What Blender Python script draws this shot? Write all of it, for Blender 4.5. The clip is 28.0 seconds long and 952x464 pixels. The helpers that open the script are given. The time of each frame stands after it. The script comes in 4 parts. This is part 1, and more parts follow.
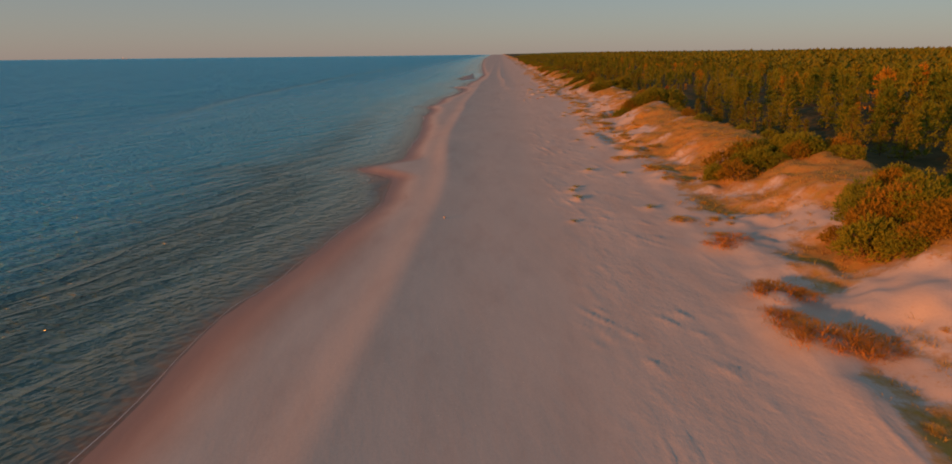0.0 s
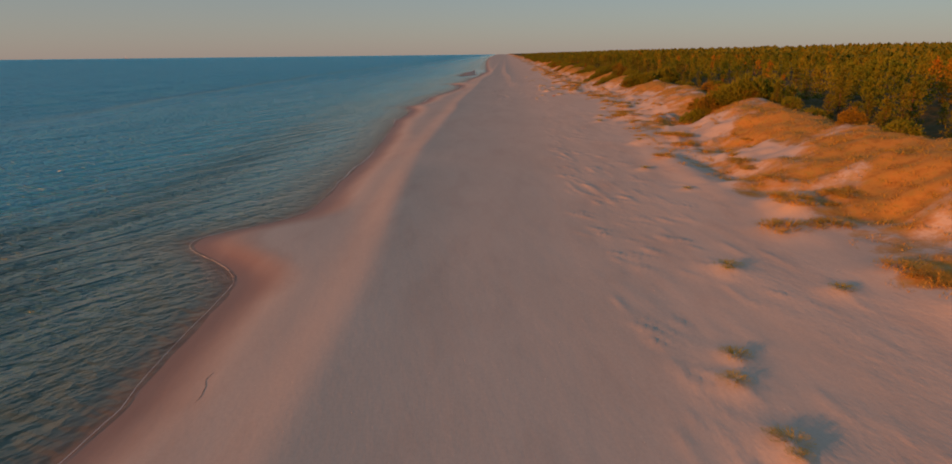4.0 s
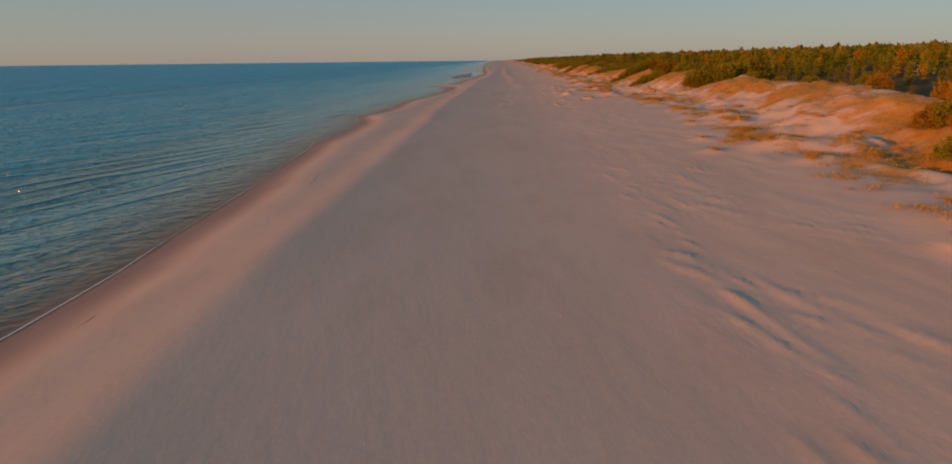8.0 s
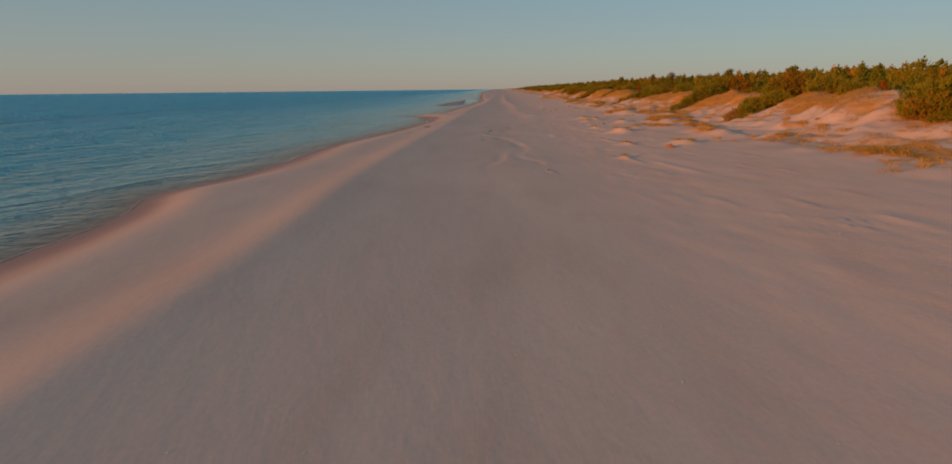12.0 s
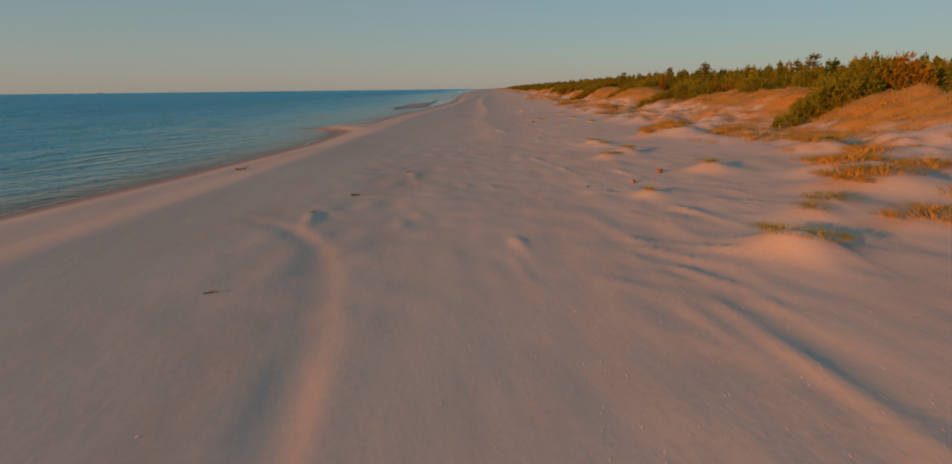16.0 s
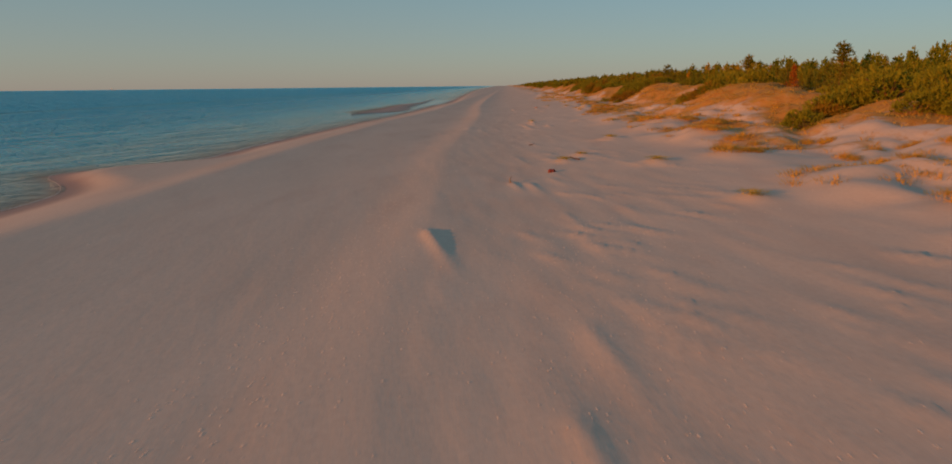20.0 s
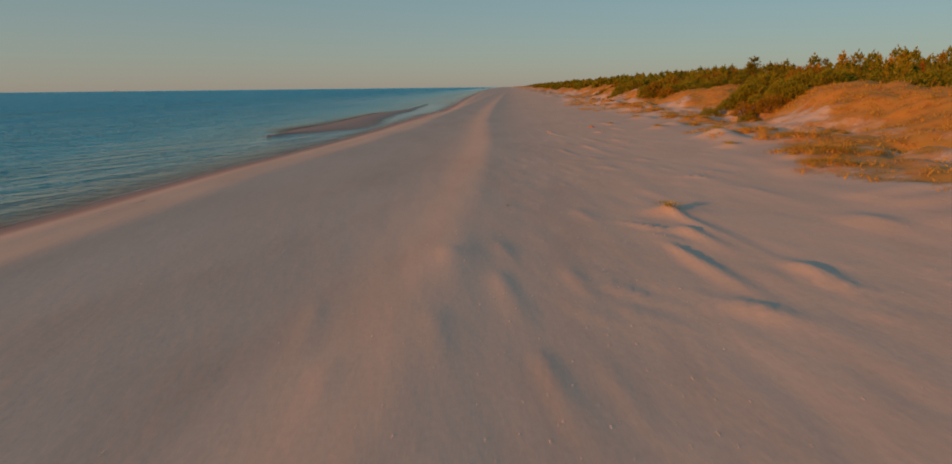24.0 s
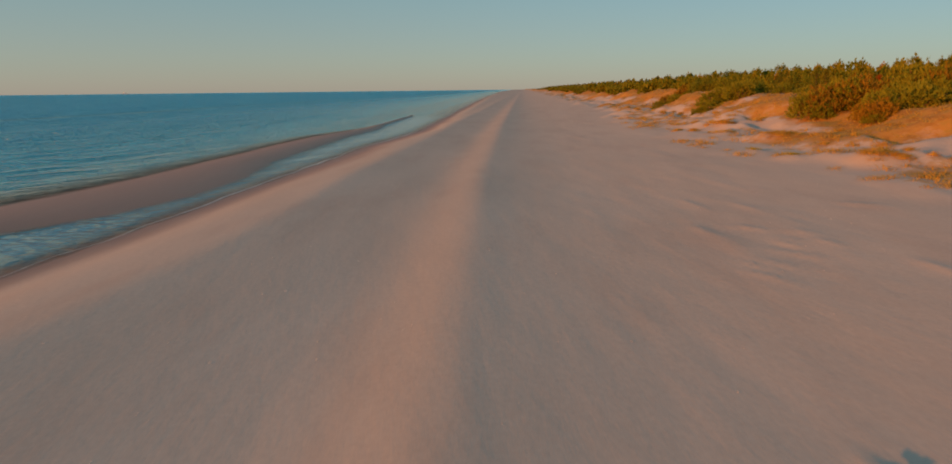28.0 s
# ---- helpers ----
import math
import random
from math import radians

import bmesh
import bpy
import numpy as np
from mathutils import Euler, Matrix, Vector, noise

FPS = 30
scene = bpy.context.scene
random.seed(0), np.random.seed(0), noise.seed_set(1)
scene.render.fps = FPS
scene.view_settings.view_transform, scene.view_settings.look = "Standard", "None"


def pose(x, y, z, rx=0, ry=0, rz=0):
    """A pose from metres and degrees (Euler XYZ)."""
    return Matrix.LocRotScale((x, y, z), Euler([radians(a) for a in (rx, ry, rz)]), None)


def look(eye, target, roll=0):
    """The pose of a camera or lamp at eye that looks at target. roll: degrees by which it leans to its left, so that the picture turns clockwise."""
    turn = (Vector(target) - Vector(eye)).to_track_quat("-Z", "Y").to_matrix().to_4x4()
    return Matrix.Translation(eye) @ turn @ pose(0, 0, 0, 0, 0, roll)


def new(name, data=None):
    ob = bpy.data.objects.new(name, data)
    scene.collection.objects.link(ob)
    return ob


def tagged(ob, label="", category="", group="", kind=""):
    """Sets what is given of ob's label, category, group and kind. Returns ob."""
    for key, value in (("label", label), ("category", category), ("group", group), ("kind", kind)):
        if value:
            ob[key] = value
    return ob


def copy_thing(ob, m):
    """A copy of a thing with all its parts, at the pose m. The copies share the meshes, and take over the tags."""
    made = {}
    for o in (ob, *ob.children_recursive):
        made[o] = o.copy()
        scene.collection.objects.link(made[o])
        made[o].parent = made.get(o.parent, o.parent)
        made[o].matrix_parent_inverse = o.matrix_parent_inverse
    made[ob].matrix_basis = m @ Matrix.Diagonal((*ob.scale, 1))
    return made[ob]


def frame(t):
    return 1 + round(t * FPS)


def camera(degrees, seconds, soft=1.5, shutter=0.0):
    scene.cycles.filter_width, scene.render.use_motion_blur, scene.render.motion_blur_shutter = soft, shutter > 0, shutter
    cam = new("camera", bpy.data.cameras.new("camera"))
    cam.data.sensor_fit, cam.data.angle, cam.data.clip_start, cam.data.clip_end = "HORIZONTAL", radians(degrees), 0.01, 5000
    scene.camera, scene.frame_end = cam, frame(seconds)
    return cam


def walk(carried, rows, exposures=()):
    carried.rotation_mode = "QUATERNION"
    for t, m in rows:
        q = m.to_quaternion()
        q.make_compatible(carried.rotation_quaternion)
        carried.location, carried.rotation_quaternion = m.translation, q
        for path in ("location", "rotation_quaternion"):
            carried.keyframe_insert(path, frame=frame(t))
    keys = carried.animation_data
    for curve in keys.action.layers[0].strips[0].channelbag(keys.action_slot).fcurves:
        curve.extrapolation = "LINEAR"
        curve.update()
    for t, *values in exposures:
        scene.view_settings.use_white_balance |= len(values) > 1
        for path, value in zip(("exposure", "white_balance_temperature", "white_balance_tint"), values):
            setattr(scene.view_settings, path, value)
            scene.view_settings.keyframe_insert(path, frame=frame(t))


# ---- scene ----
# camera and its walk: seconds, x, y, z, yaw, pitch, roll
cam = camera(73.4, 28.0, soft=1.7, shutter=0.2)
PATH = [
    (0.0, -0.00, -0.00, 13.24, 2.24, -15.66, 0.66),
    (0.5, 0.14, 5.02, 12.73, 2.43, -15.70, 0.65),
    (1.0, 0.33, 10.14, 12.26, 2.59, -15.69, 0.65),
    (1.5, 0.64, 15.45, 11.83, 2.58, -15.69, 0.65),
    (2.0, 0.90, 20.93, 11.44, 2.51, -15.66, 0.65),
    (2.5, 0.93, 26.38, 11.04, 2.50, -15.63, 0.66),
    (3.0, 0.75, 31.67, 10.63, 2.54, -15.64, 0.67),
    (3.5, 0.43, 36.84, 10.23, 2.62, -15.65, 0.67),
    (4.0, 0.16, 42.05, 9.84, 2.70, -15.64, 0.65),
    (4.5, 0.04, 47.36, 9.45, 2.73, -15.63, 0.63),
    (6.5, -0.13, 68.75, 7.97, 2.54, -15.52, 0.64),
    (7.0, -0.20, 74.52, 7.60, 2.56, -15.42, 0.64),
    (7.5, -0.33, 80.36, 7.20, 2.59, -15.29, 0.65),
    (8.0, -0.51, 86.23, 6.76, 2.60, -15.10, 0.65),
    (8.5, -0.73, 92.14, 6.39, 2.58, -14.41, 0.65),
    (9.0, -0.95, 98.07, 6.05, 2.53, -13.39, 0.65),
    (9.5, -1.14, 104.02, 5.68, 2.50, -12.81, 0.66),
    (10.0, -1.33, 110.07, 5.33, 2.51, -12.76, 0.67),
    (10.5, -1.49, 116.27, 5.15, 2.55, -12.74, 0.66),
    (11.0, -1.50, 122.51, 5.14, 2.53, -12.69, 0.64),
    (11.5, -1.44, 128.75, 5.17, 2.50, -12.64, 0.63),
    (13.5, 0.46, 151.98, 4.53, 1.89, -12.66, 0.65),
    (14.0, 0.98, 157.97, 4.57, 1.79, -12.65, 0.65),
    (14.5, 1.53, 163.92, 4.56, 1.68, -12.69, 0.66),
    (15.0, 2.04, 169.82, 4.50, 1.57, -12.76, 0.67),
    (15.5, 2.53, 175.64, 4.49, 1.49, -12.79, 0.67),
    (16.0, 3.11, 181.18, 4.62, 1.47, -12.68, 0.66),
    (16.5, 3.80, 186.43, 4.69, 1.54, -12.72, 0.66),
    (17.0, 4.32, 191.78, 4.66, 1.86, -12.83, 0.65),
    (17.5, 4.74, 197.44, 4.62, 2.29, -12.89, 0.65),
    (18.0, 5.10, 203.36, 4.60, 2.64, -12.91, 0.64),
    (18.5, 5.49, 209.32, 4.55, 2.76, -12.91, 0.64),
    (19.0, 5.83, 215.18, 4.49, 2.81, -12.91, 0.63),
    (19.5, 5.97, 221.00, 4.49, 2.79, -12.90, 0.62),
    (20.0, 5.84, 226.80, 4.52, 2.75, -12.92, 0.61),
    (20.5, 5.39, 232.58, 4.61, 2.72, -12.95, 0.62),
    (21.0, 4.73, 238.33, 4.70, 2.74, -12.96, 0.63),
    (21.5, 4.07, 244.07, 4.75, 2.80, -12.98, 0.64),
    (23.5, 3.70, 266.86, 4.48, 3.08, -12.86, 0.65),
    (24.0, 3.71, 272.66, 4.52, 3.19, -12.82, 0.65),
    (24.5, 3.71, 278.50, 4.56, 3.31, -12.77, 0.65),
    (25.0, 3.67, 284.38, 4.61, 3.47, -12.74, 0.65),
    (25.5, 3.60, 290.29, 4.65, 3.64, -12.73, 0.65),
    (26.0, 3.44, 296.26, 4.70, 3.83, -12.69, 0.65),
    (26.5, 3.28, 302.22, 4.75, 3.99, -12.66, 0.65),
    (27.0, 3.13, 308.15, 4.79, 4.09, -12.64, 0.65),
    (27.5, 2.98, 314.09, 4.84, 4.15, -12.61, 0.65),
    (28.0, 2.87, 320.00, 4.92, 4.19, -12.59, 0.65),
]
walk(cam, [(t, pose(x, y, z, 90 + pitch, 0, yaw) @ pose(0, 0, 0, 0, 0, -roll)) for t, x, y, z, yaw, pitch, roll in PATH],
     [(0.0, 0.44, 6450, 12), (9.0, 0.52, 6330, 8), (14.2, 0.51, 6190, 3), (17.0, 0.50, 6180, 1), (21.5, 0.48, 6190, 0), (23.6, 0.48, 6200, -1), (24.2, 0.50, 6210, -2), (25.2, 0.69, 6260, -4), (28.0, 0.70, 6250, -3)])

# ---- daylight: a low evening sun over the sea, behind and to one side ----
SUN_AZ, SUN_EL = 232.0, 7.0
world = bpy.data.worlds.new("evening_sky")
scene.world = world
world.use_nodes = True
wn, wl = world.node_tree.nodes, world.node_tree.links
sky = wn.new("ShaderNodeTexSky")
sky.sky_type = 'NISHITA'
sky.sun_disc = False
sky.sun_elevation, sky.sun_rotation = radians(SUN_EL), radians(SUN_AZ)
sky.air_density, sky.dust_density, sky.ozone_density = 1.0, 0.4, 4.0
# a thin even haze over the clear sky
haze = wn.new("ShaderNodeMix")
haze.data_type, haze.blend_type = 'RGBA', 'MIX'
haze.inputs[0].default_value = 0.62
up = wn.new("ShaderNodeSeparateXYZ")
wl.new(wn.new("ShaderNodeTexCoord").outputs["Generated"], up.inputs[0])
veil = wn.new("ShaderNodeValToRGB")
for _ in range(2):
    veil.color_ramp.elements.new(0.5)
for at_, (place_, tone_) in zip(veil.color_ramp.elements, ((0.0, (1.0, 0.775, 0.70, 1)), (0.045, (0.93, 0.81, 0.71, 1)), (0.13, (0.74, 0.81, 0.74, 1)), (0.5, (0.72, 0.93, 1.06, 1)))):
    at_.position, at_.color = place_, tone_
wl.new(up.outputs[2], veil.inputs[0])
thick = wn.new("ShaderNodeVectorMath")
thick.operation = 'SCALE'
thick.inputs[3].default_value = 3.05
wl.new(veil.outputs[0], thick.inputs[0])
wl.new(thick.outputs[0], haze.inputs[7])
wl.new(sky.outputs[0], haze.inputs[6])
wl.new(haze.outputs[2], wn["Background"].inputs[0])
wn["Background"].inputs[1].default_value = 0.098
sun = new("sun", bpy.data.lights.new("sun", 'SUN'))
sun.data.energy, sun.data.angle, sun.data.color = 3.9, radians(1.0), (1.0, 0.295, 0.04)
sun_from = Vector((math.sin(radians(SUN_AZ)) * math.cos(radians(SUN_EL)), math.cos(radians(SUN_AZ)) * math.cos(radians(SUN_EL)), math.sin(radians(SUN_EL))))
sun.matrix_world = look(sun_from * 100, (0, 0, 0))


# ---- materials ----
def material(name, rough=0.9, spec=0.2):
    m = bpy.data.materials.new(name)
    m.use_nodes = True
    b = m.node_tree.nodes["Principled BSDF"]
    b.inputs["Roughness"].default_value = rough
    b.inputs["Specular IOR Level"].default_value = spec
    return m, m.node_tree.nodes, m.node_tree.links, b


def noise_node(n, l, scale, detail=4.0, rough=0.55, stretch=(1, 1, 1), turn=0.0, coord=None):
    """Noise in metres of the world, stretched and turned about z."""
    co = n.new("ShaderNodeTexCoord")
    mp = n.new("ShaderNodeMapping")
    mp.vector_type = 'TEXTURE'
    mp.inputs["Scale"].default_value = tuple(1 / k for k in stretch)
    mp.inputs["Rotation"].default_value = (0, 0, radians(turn))
    l.new(coord or co.outputs["Object"], mp.inputs["Vector"])
    t = n.new("ShaderNodeTexNoise")
    t.inputs["Scale"].default_value, t.inputs["Detail"].default_value, t.inputs["Roughness"].default_value = scale, detail, rough
    l.new(mp.outputs[0], t.inputs["Vector"])
    return t.outputs["Fac"]


def ramp(n, l, fac, stops):
    r = n.new("ShaderNodeValToRGB")
    e = r.color_ramp.elements
    while len(e) < len(stops):
        e.new(0.5)
    for i, (p, c) in enumerate(stops):
        e[i].position, e[i].color = p, (*c, 1) if len(c) == 3 else c
    l.new(fac, r.inputs[0])
    return r.outputs[0]


def mix(n, l, fac, a, b, mode='MIX'):
    m = n.new("ShaderNodeMix")
    m.data_type, m.blend_type = 'RGBA', mode
    for s, v in ((m.inputs[0], fac), (m.inputs[6], a), (m.inputs[7], b)):
        if isinstance(v, (int, float)):
            s.default_value = v
        elif isinstance(v, tuple):
            s.default_value = (*v, 1)
        else:
            l.new(v, s)
    return m.outputs[2]


def calc(n, l, op, a, b=0.0, clamp=False):
    m = n.new("ShaderNodeMath")
    m.operation, m.use_clamp = op, clamp
    for s, v in ((m.inputs[0], a), (m.inputs[1], b)):
        if isinstance(v, (int, float)):
            s.default_value = v
        else:
            l.new(v, s)
    return m.outputs[0]


def attribute(n, name):
    a = n.new("ShaderNodeAttribute")
    a.attribute_name = name
    return a.outputs["Fac"]


def bump(n, l, b, height, strength, distance):
    k = n.new("ShaderNodeBump")
    k.inputs["Strength"].default_value, k.inputs["Distance"].default_value = strength, distance
    l.new(height, k.inputs["Height"])
    l.new(k.outputs[0], b.inputs["Normal"])
    return k


def sand_material():
    m, n, l, b = material("sand", 0.95, 0.12)
    grain = noise_node(n, l, 9.0, 6, 0.7)
    blot = noise_node(n, l, 0.25, 4, 0.6, (1, 0.35, 1), 8)
    streak = noise_node(n, l, 0.9, 5, 0.65, (1.2, 0.3, 1), 10)
    dry = ramp(n, l, blot, [(0.30, (0.42, 0.35, 0.293)), (0.70, (0.485, 0.41, 0.346))])
    dry = mix(n, l, calc(n, l, 'MULTIPLY', streak, 0.35), dry, (0.39, 0.32, 0.262))
    dry = mix(n, l, 0.22, dry, ramp(n, l, grain, [(0.3, (0.34, 0.28, 0.228)), (0.7, (0.57, 0.485, 0.40))]))
    edge = noise_node(n, l, 0.5, 3, 0.6, (1, 0.3, 1))
    wet_fac = calc(n, l, 'ADD', attribute(n, "wet"), calc(n, l, 'MULTIPLY', calc(n, l, 'SUBTRACT', edge, 0.5), 0.7), True)
    wet_fac = calc(n, l, 'SMOOTH_MIN', wet_fac, 1.0)
    col = mix(n, l, wet_fac, dry, (0.26, 0.15, 0.11))
    turf_noise = noise_node(n, l, 0.8, 6, 0.75)
    turf = ramp(n, l, calc(n, l, 'ADD', attribute(n, "turf"), calc(n, l, 'MULTIPLY', calc(n, l, 'SUBTRACT', turf_noise, 0.5), 1.5)), [(0.40, (0, 0, 0)), (0.52, (0.55, 0.55, 0.55)), (0.78, (1, 1, 1))])
    tone = ramp(n, l, noise_node(n, l, 1.3, 5, 0.7), [(0.28, (0.24, 0.115, 0.022)), (0.5, (0.38, 0.20, 0.045)), (0.68, (0.30, 0.20, 0.042)), (0.8, (0.36, 0.26, 0.10))])
    col = mix(n, l, turf, col, tone)
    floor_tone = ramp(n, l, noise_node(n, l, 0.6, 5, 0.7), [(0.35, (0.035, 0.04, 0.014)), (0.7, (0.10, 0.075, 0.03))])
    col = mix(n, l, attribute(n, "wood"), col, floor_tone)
    l.new(col, b.inputs["Base Color"])
    l.new(calc(n, l, 'SUBTRACT', 0.95, calc(n, l, 'MULTIPLY', wet_fac, 0.5)), b.inputs["Roughness"])
    relief = calc(n, l, 'ADD', calc(n, l, 'MULTIPLY', streak, 1.0), calc(n, l, 'MULTIPLY', noise_node(n, l, 3.0, 5, 0.65, (1, 0.5, 1), 10), 0.5))
    trod = calc(n, l, 'MULTIPLY', attribute(n, "trod"), calc(n, l, 'ADD', noise_node(n, l, 1.5, 3, 0.6, (1, 0.6, 1), 10), calc(n, l, 'MULTIPLY', noise_node(n, l, 5.0, 3, 0.6, (1, 0.45, 1), 12), 0.45)))
    relief = calc(n, l, 'ADD', relief, calc(n, l, 'MULTIPLY', trod, 3.0))
    bump(n, l, b, relief, 0.26, 0.05)
    return m


def water_material():
    m, n, l, b = material("sea_water", 0.2, 0.22)
    b.inputs["IOR"].default_value = 1.33
    stir, out = attribute(n, "lively"), attribute(n, "open_sea")
    b.inputs["Specular IOR Level"].default_value = 0.42
    l.new(calc(n, l, 'ADD', 0.05, calc(n, l, 'ADD', calc(n, l, 'MULTIPLY', stir, 0.07), calc(n, l, 'MULTIPLY', out, 0.27))), b.inputs["Roughness"])
    depth = attribute(n, "depth")
    # tint by depth; the shallow blues are raised to carry sky reflection
    tint = ramp(n, l, depth, [(0.0, (0.17, 0.13, 0.085)), (0.05, (0.13, 0.175, 0.16)), (0.13, (0.11, 0.24, 0.27)), (0.19, (0.085, 0.35, 0.44)), (0.30, (0.05, 0.49, 0.69)), (1.0, (0.04, 0.52, 0.80))])
    # paler blue on calm water: reflected sky put into the base colour
    tint = mix(n, l, attribute(n, "pool"), tint, (0.20, 0.42, 0.48))
    # olive patch painting in the weaker sky reflection of a steep view
    tint = mix(n, l, attribute(n, "dim_sheen"), tint, (0.052, 0.070, 0.042))
    l.new(tint, b.inputs["Base Color"])
    w1 = calc(n, l, 'ABSOLUTE', calc(n, l, 'SUBTRACT', noise_node(n, l, 0.5, 3, 0.6, (1.0, 0.42, 1), -35), 0.5))
    w2 = noise_node(n, l, 2.4, 3, 0.6, (1.0, 0.40, 1), -40)
    mid = noise_node(n, l, 0.17, 3, 0.6, (1.0, 0.5, 1), -30)
    wide = noise_node(n, l, 0.035, 3, 0.6, (1.0, 0.5, 1), -40)
    # long low crests that run obliquely to the shore
    turned = n.new("ShaderNodeMapping")
    turned.inputs["Rotation"].default_value = (0, 0, radians(22))
    l.new(n.new("ShaderNodeTexCoord").outputs["Object"], turned.inputs[0])
    across = n.new("ShaderNodeSeparateXYZ")
    l.new(turned.outputs[0], across.inputs[0])
    swell = calc(n, l, 'ADD', calc(n, l, 'MULTIPLY', across.outputs[0], 0.36), calc(n, l, 'MULTIPLY', noise_node(n, l, 0.07, 3, 0.5, (1.0, 0.4, 1), -22), 6.0))
    crest = calc(n, l, 'POWER', calc(n, l, 'ABSOLUTE', calc(n, l, 'SUBTRACT', calc(n, l, 'MULTIPLY', calc(n, l, 'FRACT', swell), 2.0), 1.0)), 5.0)
    h = calc(n, l, 'ADD', calc(n, l, 'MULTIPLY', w1, calc(n, l, 'SUBTRACT', calc(n, l, 'MULTIPLY', out, -1.2), 2.4)), calc(n, l, 'MULTIPLY', w2, 0.85))
    w3 = calc(n, l, 'ABSOLUTE', calc(n, l, 'SUBTRACT', noise_node(n, l, 0.95, 2, 0.5, (0.55, 1.0, 1), -12), 0.5))
    h = calc(n, l, 'ADD', h, calc(n, l, 'MULTIPLY', w3, -2.2))
    h = calc(n, l, 'ADD', h, calc(n, l, 'MULTIPLY', mid, calc(n, l, 'MULTIPLY', attribute(n, "open_sea"), 8.0)))
    h = calc(n, l, 'ADD', h, calc(n, l, 'MULTIPLY', wide, calc(n, l, 'MULTIPLY', attribute(n, "open_sea"), 14.0)))
    surf = calc(n, l, 'MULTIPLY', crest, calc(n, l, 'MULTIPLY', attribute(n, "crests"), 0.6))
    bump(n, l, b, calc(n, l, 'ADD', calc(n, l, 'MULTIPLY', h, attribute(n, "lively")), surf), 1.0, 2.1)
    clear = n.new("ShaderNodeBsdfTransparent")
    shade = n.new("ShaderNodeMixShader")
    l.new(ramp(n, l, depth, [(0.0, (0.25, 0.25, 0.25)), (0.015, (0.6, 0.6, 0.6)), (0.08, (0.93, 0.93, 0.93)), (0.16, (1, 1, 1))]), shade.inputs[0])
    l.new(clear.outputs[0], shade.inputs[1])
    l.new(b.outputs[0], shade.inputs[2])
    l.new(shade.outputs[0], n["Material Output"].inputs[0])
    return m


def plain(name, tones, rough=0.9, scale=6.0, spec=0.2, island=False, relief=0.0, thin=0.0):
    """A natural surface: tones mixed by noise, varied from thing to thing or from piece to piece."""
    m, n, l, b = material(name, rough, spec)
    col = ramp(n, l, noise_node(n, l, scale, 4, 0.6), [(0.25 + 0.5 * i / (len(tones) - 1), c) for i, c in enumerate(tones)])
    if island:
        g = n.new("ShaderNodeNewGeometry")
        col = mix(n, l, 0.35, col, ramp(n, l, g.outputs["Random Per Island"], [(i / (len(tones) - 1), c) for i, c in enumerate(tones)]))
    o = n.new("ShaderNodeObjectInfo")
    col = mix(n, l, 0.5, col, ramp(n, l, o.outputs["Random"], [(0.0, (0.72, 0.78, 0.72)), (0.5, (1, 1, 1)), (1.0, (1.25, 1.1, 0.95))]), 'MULTIPLY')
    if island:
        col = mix(n, l, 0.8, col, ramp(n, l, attribute(n, "tone"), [(0.0, (1, 1, 1)), (0.08, (0.60, 0.86, 0.8)), (0.55, (1.05, 1.22, 1.0)), (0.92, (1.45, 1.3, 1.0)), (1.0, (2.5, 1.15, 0.9))]), 'MULTIPLY')
    l.new(col, b.inputs["Base Color"])
    if relief:
        bump(n, l, b, noise_node(n, l, scale * 3, 4, 0.6), 0.6, relief)
    if thin:
        # light that passes through thin blades
        through_leaf = n.new("ShaderNodeBsdfTranslucent")
        both = n.new("ShaderNodeMixShader")
        both.inputs[0].default_value = thin
        l.new(col, through_leaf.inputs[0])
        l.new(b.outputs[0], both.inputs[1])
        l.new(through_leaf.outputs[0], both.inputs[2])
        l.new(both.outputs[0], n["Material Output"].inputs[0])
    return m


SAND = sand_material()
WATER = water_material()
NEEDLES = plain("pine_needles", [(0.095, 0.140, 0.014), (0.185, 0.195, 0.018), (0.28, 0.20, 0.020)], 0.8, 0.45, 0.12, True, 0.0, 0.32)
BARK = plain("pine_bark", [(0.10, 0.055, 0.03), (0.20, 0.11, 0.06)], 0.95, 12, 0.1, False, 0.02)
LEAVES = plain("shrub_leaves", [(0.13, 0.185, 0.014), (0.21, 0.225, 0.018), (0.28, 0.215, 0.020)], 0.85, 0.5, 0.1, True, 0.0, 0.25)
RUST_LEAVES = plain("rusty_shrub_leaves", [(0.20, 0.150, 0.014), (0.29, 0.175, 0.017), (0.26, 0.20, 0.02)], 0.85, 0.5, 0.1, True, 0.0, 0.25)
RED_NEEDLES = plain("red_autumn_leaves", [(0.24, 0.085, 0.012), (0.36, 0.10, 0.014), (0.28, 0.15, 0.018)], 0.85, 0.5, 0.1, True, 0.0, 0.25)
BLADES = plain("marram_blades", [(0.30, 0.27, 0.03), (0.42, 0.34, 0.05), (0.46, 0.33, 0.07)], 0.85, 3.0, 0.1, True, 0.0, 0.35)
RUST = plain("dry_grass_blades", [(0.44, 0.25, 0.042), (0.54, 0.33, 0.062), (0.52, 0.40, 0.10)], 0.85, 1.5, 0.1, True, 0.0, 0.35)
RED_GRASS = plain("red_dry_grass_blades", [(0.42, 0.17, 0.030), (0.54, 0.23, 0.040), (0.50, 0.30, 0.060)], 0.85, 1.5, 0.1, True, 0.0, 0.35)
FOAM = plain("foam", [(0.55, 0.55, 0.55), (0.8, 0.8, 0.8)], 0.6, 6.0)
